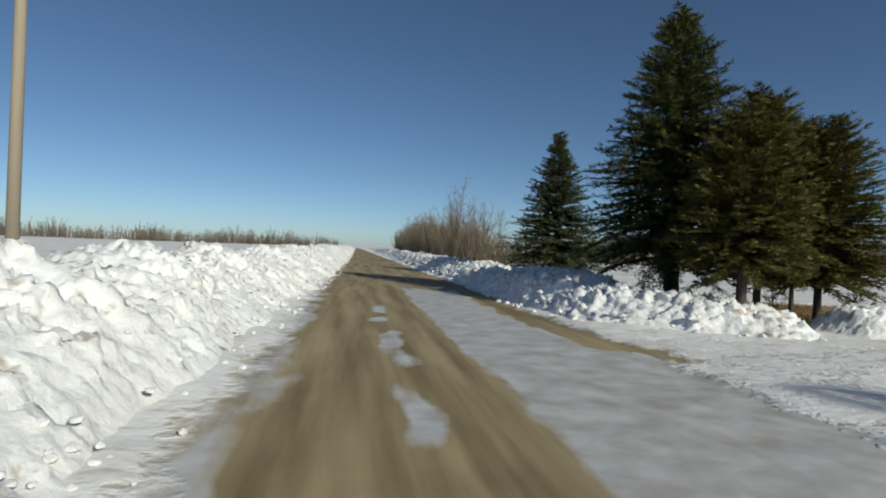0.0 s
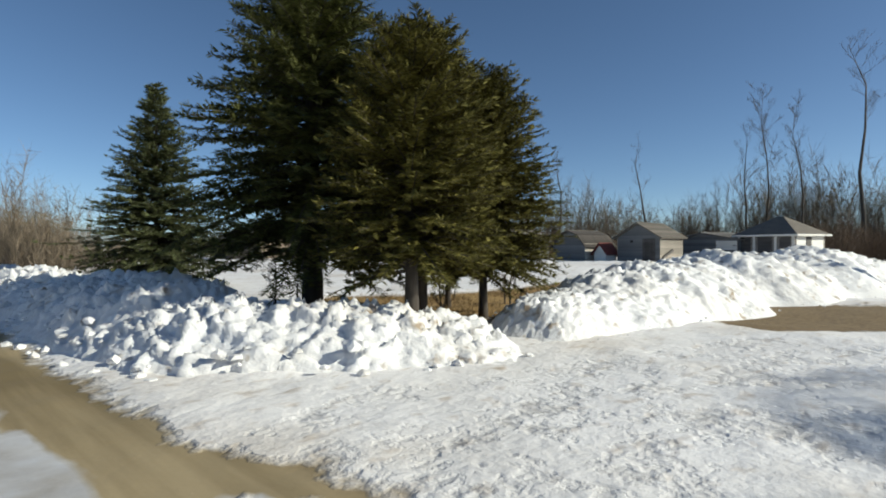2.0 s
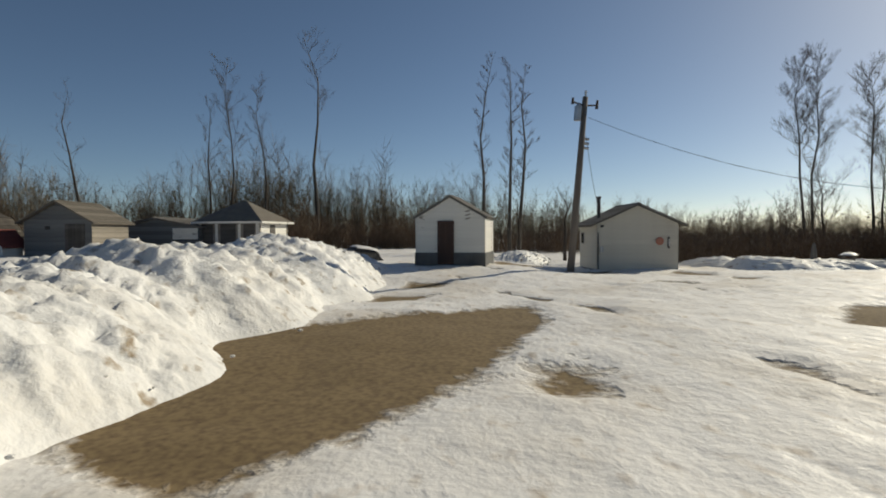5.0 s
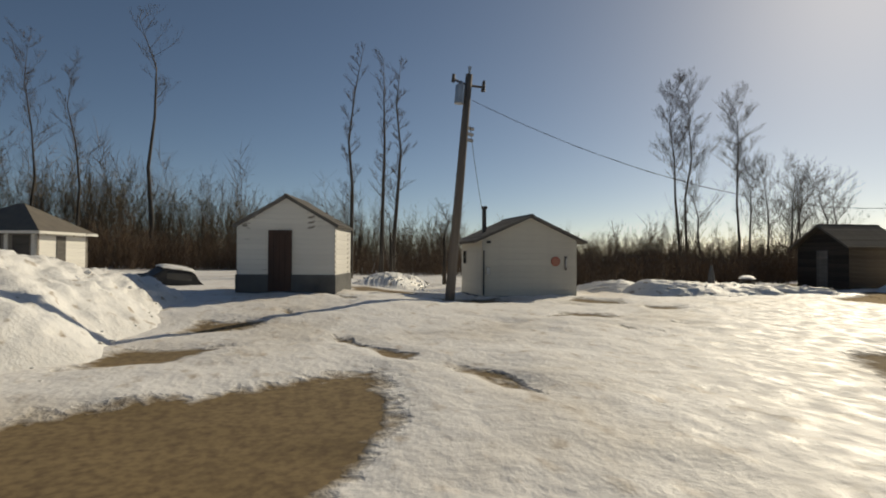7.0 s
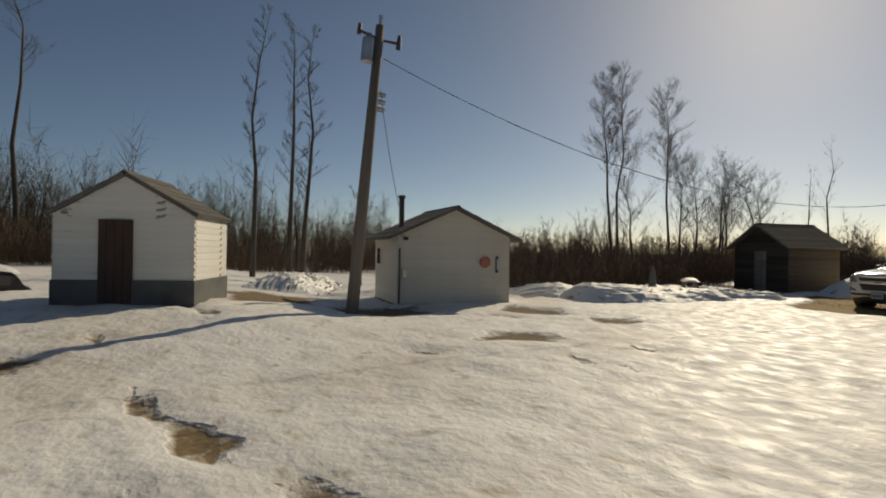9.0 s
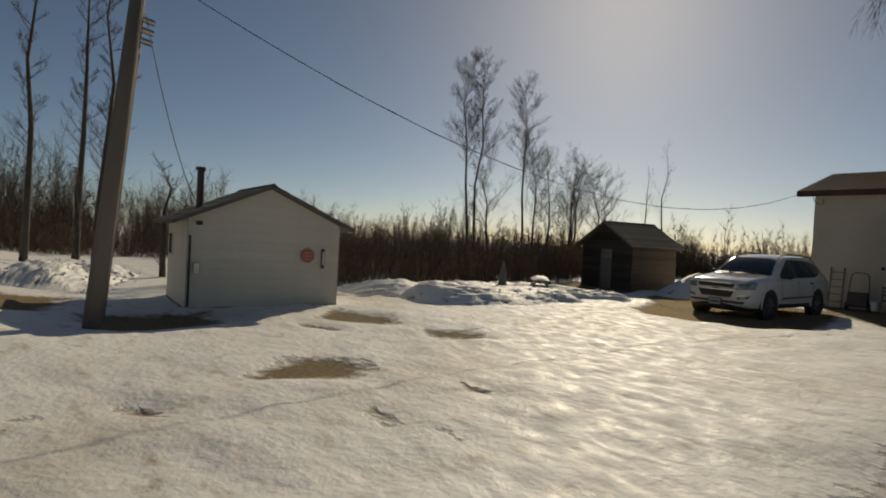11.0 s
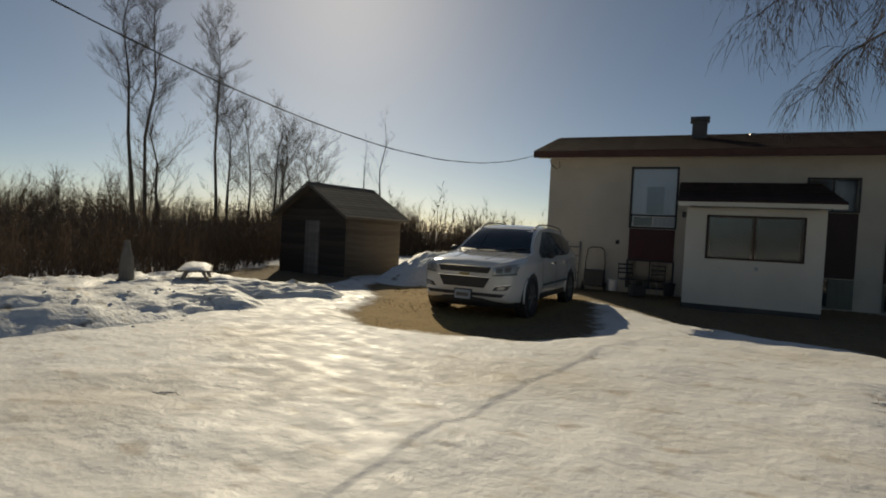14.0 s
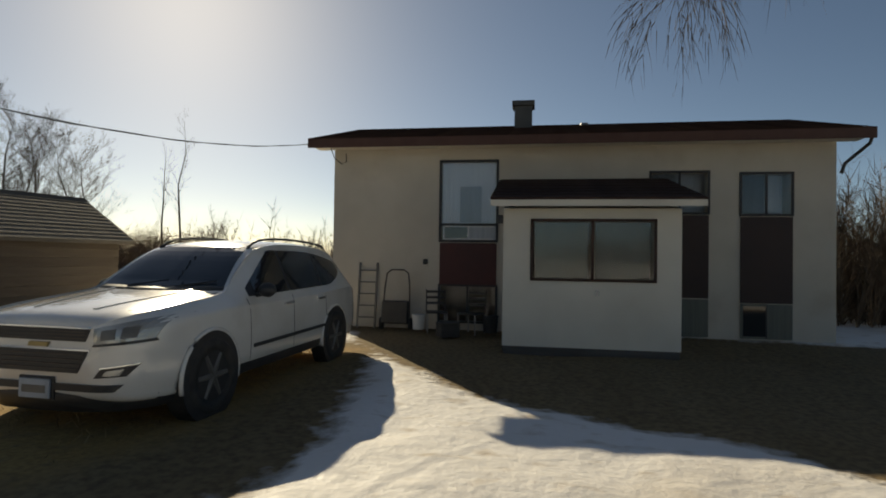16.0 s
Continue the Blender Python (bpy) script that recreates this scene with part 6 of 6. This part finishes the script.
# ---- poles and wires ----
def utility_pole(m, label, h, mat, arm=True):
    t = thing("utility_pole", m, label, "utility pole")
    bm = bmesh.new()
    bent_tube(bm, [(0, 0, -0.5), (0, 0, h * 0.5), (0, 0, h)], [0.135, 0.12, 0.095], 12)
    shade_smooth(part("pole", bm, mat, t))
    if arm:
        part("pole_top_pin", tube(bmesh.new(), (0, 0, h), (0, 0, h + 0.22), 0.03, 0.05, 8), M_METAL, t)
        tr = bmesh.new()
        tube(tr, (-0.24, 0, h - 0.85), (-0.24, 0, h - 0.35), 0.13, 0.13, 14)
        tube(tr, (-0.24, 0, h - 0.35), (-0.24, 0, h - 0.24), 0.08, 0.05, 10)
        part("transformer", tr, M_METAL, t, "grey transformer can")
        ins = bmesh.new()
        tube(ins, (0, 0, h - 0.3), (0.55, 0.1, h - 0.2), 0.03, 0.03, 6)
        tube(ins, (0.55, 0.1, h - 0.32), (0.55, 0.1, h - 0.02), 0.06, 0.04, 10)
        part("insulator_arm", ins, M_DARKPIPE, t)
        arm2 = bmesh.new()
        tube(arm2, (0, 0, h - 0.3), (-0.45, 0.05, h - 0.22), 0.03, 0.03, 6)
        tube(arm2, (-0.45, 0.05, h - 0.3), (-0.45, 0.05, h - 0.08), 0.05, 0.04, 10)
        part("insulator_arm", arm2, M_DARKPIPE, t)
        rack = bmesh.new()
        for k in range(3):
            tube(rack, (0.1, 0.0, h - 1.45 - 0.16 * k), (0.28, 0.0, h - 1.45 - 0.16 * k), 0.05, 0.05, 8)
        part("service_rack", rack, M_METAL, t)
        cond = tube(bmesh.new(), (0.15, 0.06, 0.0), (0.13, 0.06, h - 1.3), 0.025, 0.025, 6)
        part("conduit", cond, M_DARKPIPE, t)
    return t


utility_pole(pose(29.15, -0.25, 0.2, 4.6, -1.0, 0) @ pose(0, 0, 0, 0, 0, -80), "grey wooden power pole with a transformer and service wire", 6.1, M_POLE)
utility_pole(pose(-7.5, 12.8, 0.0, 0, 0, 0), "pale wooden power pole behind the roadside snow bank", 9.5, M_POLE_PALE, arm=False)
utility_pole(pose(-21, 320, 0.0, 0, 0, 0), "pale wooden power pole far along the road", 9.5, M_POLE_PALE, arm=False)


def wire(a, b, sag, label, r=0.014, twist=False):
    a, b = Vector(a), Vector(b)
    bm = bmesh.new()
    n = 40
    pts = [a.lerp(b, k / n) - Vector((0, 0, sag * 4 * (k / n) * (1 - k / n))) for k in range(n + 1)]
    bent_tube(bm, pts, [r] * (n + 1), 5)
    if twist:
        c = [p + Vector((0.009 * math.cos(k * 1.3), 0.009 * math.sin(k * 1.3), 0.009 * math.sin(k * 1.7))) for k, p in enumerate(pts)]
        bent_tube(bm, c, [r * 0.8] * (n + 1), 5)
    solo("power_cable", bm, M_WIRE, Matrix(), label, "cable")


wire((28.95, -0.8, 5.55), (26.8, -21.75, 4.0), 1.74, "twisted black service cable from the pole to the house", r=0.0075, twist=True)
wire((29.0, -0.75, 4.9), (31.2, -2.2, 2.2), 0.3, "thin black cable from the pole to the white shed", r=0.008)


# ---- loose things ----
def picnic_table(m):
    t = thing("picnic_table", m, "grey wooden picnic table with snow on it", "table")
    for k in range(5):
        part("top_plank", boxed(-0.9, 0.9, -0.36 + k * 0.147, -0.225 + k * 0.147, 0.71, 0.75, 0.006), M_GREYWOOD, t)
    for s in (-1, 1):
        for k in range(2):
            y = s * (0.62 + 0.14 * k)
            part("seat_plank", boxed(-0.9, 0.9, y - 0.06, y + 0.06, 0.41, 0.45, 0.006), M_GREYWOOD, t)
        part("seat_beam", boxed(s * 0.6 - 0.04, s * 0.6 + 0.04, -0.8, 0.8, 0.33, 0.408, 0.005), M_GREYWOOD, t)
        for q in (-1, 1):
            leg = bmesh.new()
            tube(leg, (s * 0.66, q * 0.62, -0.1), (s * 0.66, q * 0.18, 0.7), 0.05, 0.05, 4)
            part("leg", leg, M_GREYWOOD, t)
    cap = bmesh.new()
    bmesh.ops.create_grid(cap, x_segments=16, y_segments=8, size=1.0)
    for v in cap.verts:
        x, y = v.co.x, v.co.y
        v.co = Vector((x * 0.85, y * 0.33, 0.752 + 0.12 * (1 - x * x) ** 0.5 * (1 - y * y) ** 0.5 + 0.05 * (1 - x * x) * noise.noise(Vector((x * 3, y * 3, 2)))))
    shade_smooth(part("snow_cover", cap, M_SNOW, t, "cap of old snow"))


picnic_table(pose(31.9, -13.7, land(31.9, -13.7) - 0.16, 0, 0, -47) @ Matrix.Diagonal((0.85, 0.85, 0.9, 1)))
sv = bmesh.new()
for z0, z1, r0, r1 in ((0, 0.18, 0.24, 0.22), (0.18, 0.62, 0.17, 0.14), (0.62, 0.86, 0.14, 0.09), (0.86, 1.06, 0.085, 0.06)):
    tube(sv, (0, 0, z0), (0, 0, z1), r0, r1, 14)
solo("garden_statue", sv, M_STONE, pose(32.9, -12.9, land(32.9, -12.9) + 0.08) @ Matrix.Diagonal((0.85, 0.85, 0.88, 1)), "small pale stone garden statue standing in the snow", "statue")


def scrap_car(m):
    """An old vehicle hulk, half buried, with snow on its roof."""
    t = thing("old_car", m, "small dark scrap vehicle half buried in snow", "car")
    prof = [(-2.0, 0.3), (2.0, 0.3), (2.05, 0.62), (1.1, 0.72), (0.6, 1.1), (-0.9, 1.12), (-1.5, 0.78), (-2.05, 0.72)]
    bm = prism(bmesh.new(), prof, -0.8, 0.8)
    bmesh.ops.bevel(bm, geom=list(bm.edges), offset=0.06, segments=2, affect="EDGES")
    part("body", bm, M_PLASTIC, t)
    for x in (-1.25, 1.3):
        for y in (-0.7, 0.7):
            part("wheel", tube(bmesh.new(), (x, y - 0.1, 0.3), (x, y + 0.1, 0.3), 0.31, 0.31, 16), M_TYRE, t)
    part("side_window", boxed(-0.8, 0.5, -0.812, -0.803, 0.76, 1.02), M_GLASS, t)
    g = bmesh.new()
    bmesh.ops.create_grid(g, x_segments=20, y_segments=10, size=1.0)
    for v in g.verts:
        x, y = v.co.x, v.co.y
        v.co = Vector((-0.15 + x * 0.95, y * 0.78, 1.13 + 0.12 * (1 - x ** 4) * (1 - y ** 4) + 0.03 * noise.noise(Vector((x * 3, y * 3, 5)))))
    shade_smooth(part("snow_cover", g, M_SNOW, t, "cap of snow on the roof"))


scrap_car(pose(34.4, 7.2, land(34.4, 7.2) - 0.42, 3, 9, -70) @ Matrix.Diagonal((0.55, 0.75, 0.85, 1)))


def ladder(m):
    t = thing("ladder", m, "grey metal stepladder leaning on the house wall", "ladder")
    for x in (-0.2, 0.2):
        part("rail", boxed(x - 0.02, x + 0.02, -0.03, 0.03, 0, 1.45, 0.004), M_DULLMETAL, t)
    for k in range(5):
        part("rung", boxed(-0.18, 0.18, -0.025, 0.025, 0.22 + 0.26 * k, 0.25 + 0.26 * k, 0.004), M_DULLMETAL, t)


def hand_cart(m):
    t = thing("hand_cart", m, "dark garden cart standing on end with a hooped handle", "cart")
    bm = bmesh.new()
    bent_tube(bm, [(-0.3, 0, 0.1), (-0.28, 0, 0.9), (-0.24, 0, 1.22), (-0.14, 0, 1.3), (0.14, 0, 1.3), (0.24, 0, 1.22), (0.28, 0, 0.9), (0.3, 0, 0.1)], [0.018] * 8, 6)
    part("handle", bm, M_DARKPIPE, t)
    part("tray", boxed(-0.3, 0.3, -0.16, -0.02, 0.12, 0.62, 0.03), M_PLASTIC, t)
    for x in (-0.32, 0.32):
        part("wheel", tube(bmesh.new(), (x - 0.03, 0.0, 0.13), (x + 0.03, 0.0, 0.13), 0.13, 0.13, 14), M_TYRE, t)


HOUSE = pose(20.82, -22.25, 0.0, 0, 0, 178.2)
ladder(HOUSE @ pose(-4.75, -0.22, 0.0, -7, 0, 0))
hand_cart(HOUSE @ pose(-4.05, -0.3, 0.0, -6, 0, 0))


def chair(m):
    t = thing("garden_chair", m, "dark metal garden chair under the window", "chair")
    part("seat", boxed(-0.22, 0.22, -0.22, 0.22, 0.4, 0.43, 0.01), M_PLASTIC, t)
    for x in (-0.2, 0.2):
        part("back_post", tube(bmesh.new(), (x, 0.2, 0.4), (x, 0.25, 0.88), 0.014, 0.012, 6), M_PLASTIC, t)
    for z in (0.56, 0.68, 0.8):
        part("back_slat", boxed(-0.2, 0.2, 0.205, 0.225, z, z + 0.05, 0.005), M_PLASTIC, t)
    for x in (-0.2, 0.2):
        for y in (-0.2, 0.2):
            part("leg", tube(bmesh.new(), (x, y, 0), (x, y, 0.4), 0.014, 0.014, 6), M_METAL, t)


chair(HOUSE @ pose(-3.1, -0.6, 0.02, 0, 0, 15))
chair(HOUSE @ pose(-2.35, -0.7, 0.02, 0, 0, -25))
part_box = boxed(-0.2, 0.2, -0.15, 0.15, 0, 0.3, 0.02)
solo("crate", part_box, M_DARKWOOD, HOUSE @ pose(-2.75, -1.3, 0.02, 0, 0, 30), "dark wooden crate on the ground by the porch", "crate")

wl = bmesh.new()
bent_tube(wl, [(-5.6, -0.3, 3.98), (-5.55, -0.22, 3.78), (-5.42, -0.1, 3.66), (-5.32, -0.05, 3.72), (-5.34, -0.04, 3.9)], [0.012] * 5, 6)
solo("cable_loop", wl, M_WIRE, HOUSE, "loose black loop of cable under the eave", "cable")


def bucket(m, label, mat, r=0.14, h=0.3):
    t = thing("bucket", m, label, "bucket")
    part("body", tube(bmesh.new(), (0, 0, 0), (0, 0, h), r * 0.82, r, 16), mat, t)
    part("rim", tube(bmesh.new(), (0, 0, h - 0.02), (0, 0, h + 0.005), r * 1.06, r * 1.06, 16), mat, t)
    hoop = bmesh.new()
    bent_tube(hoop, [(r * math.cos(a), 0.02, h + 0.9 * r * math.sin(a)) for a in [math.pi * k / 8 for k in range(9)]], [0.005] * 9, 5)
    part("handle", hoop, M_METAL, t)


bucket(HOUSE @ pose(-3.45, -0.75, 0.08, 0, 0, 20), "white plastic bucket standing against the house", M_WHITEMETAL)
bucket(HOUSE @ pose(-1.95, -0.9, 0.08, 0, 0, 70), "black plastic bucket beside the porch", M_PLASTIC, 0.16, 0.34)

# farm buildings far behind the spruces
gable_shed("farmhouse", pose(29.5, 52.0, 0.0, 0, 0, 25), "far brown farm building behind the trees", 7.5, 5.0, 2.2, 3.6, (M_LOG, M_SHINGLE, M_BLOCK), board=0.3, seed=30, courses=5)


# ---- dry grass under the pines ----
def dry_grass():
    rnd = random.Random(5)
    v, f = [], []
    count = 0
    lawn = [(26.2, -12.3), (27.3, -12.3), (28.2, -13.8), (28.8, -16.0), (29.8, -18.4), (28.6, -20.4), (24.8, -19.4), (25.2, -14.8)]
    while count < 6600:
        if count % 6:
            x, y, bed = rnd.uniform(7.4, 20.5), rnd.uniform(11.0, 19.5), BED
        else:
            x, y, bed = rnd.uniform(24.5, 31.0), rnd.uniform(-21.5, -12.5), lawn
        if inside(bed, x, y) < 0.15 or rnd.random() > 0.35 + noise.noise(Vector((x * 0.7, y * 0.7, 0))):
            continue
        count += 1
        h = rnd.uniform(0.05, 0.2) if bed is BED else rnd.uniform(0.02, 0.06)
        a = rnd.random() * math.tau
        dx, dy = math.cos(a), math.sin(a)
        z = land(x, y)
        b = len(v)
        lx, ly = rnd.uniform(-0.1, 0.1), rnd.uniform(-0.1, 0.1)
        v += [(x - dx * 0.007, y - dy * 0.007, z - 0.03), (x + dx * 0.007, y + dy * 0.007, z - 0.03), (x + lx, y + ly, z + h)]
        f.append((b, b + 1, b + 2))
    mesh_thing("dry_grass", v, f, M_DRYGRASS, None, "short dead brown grass showing through the snow", "grass", kind="stuff")


dry_grass()
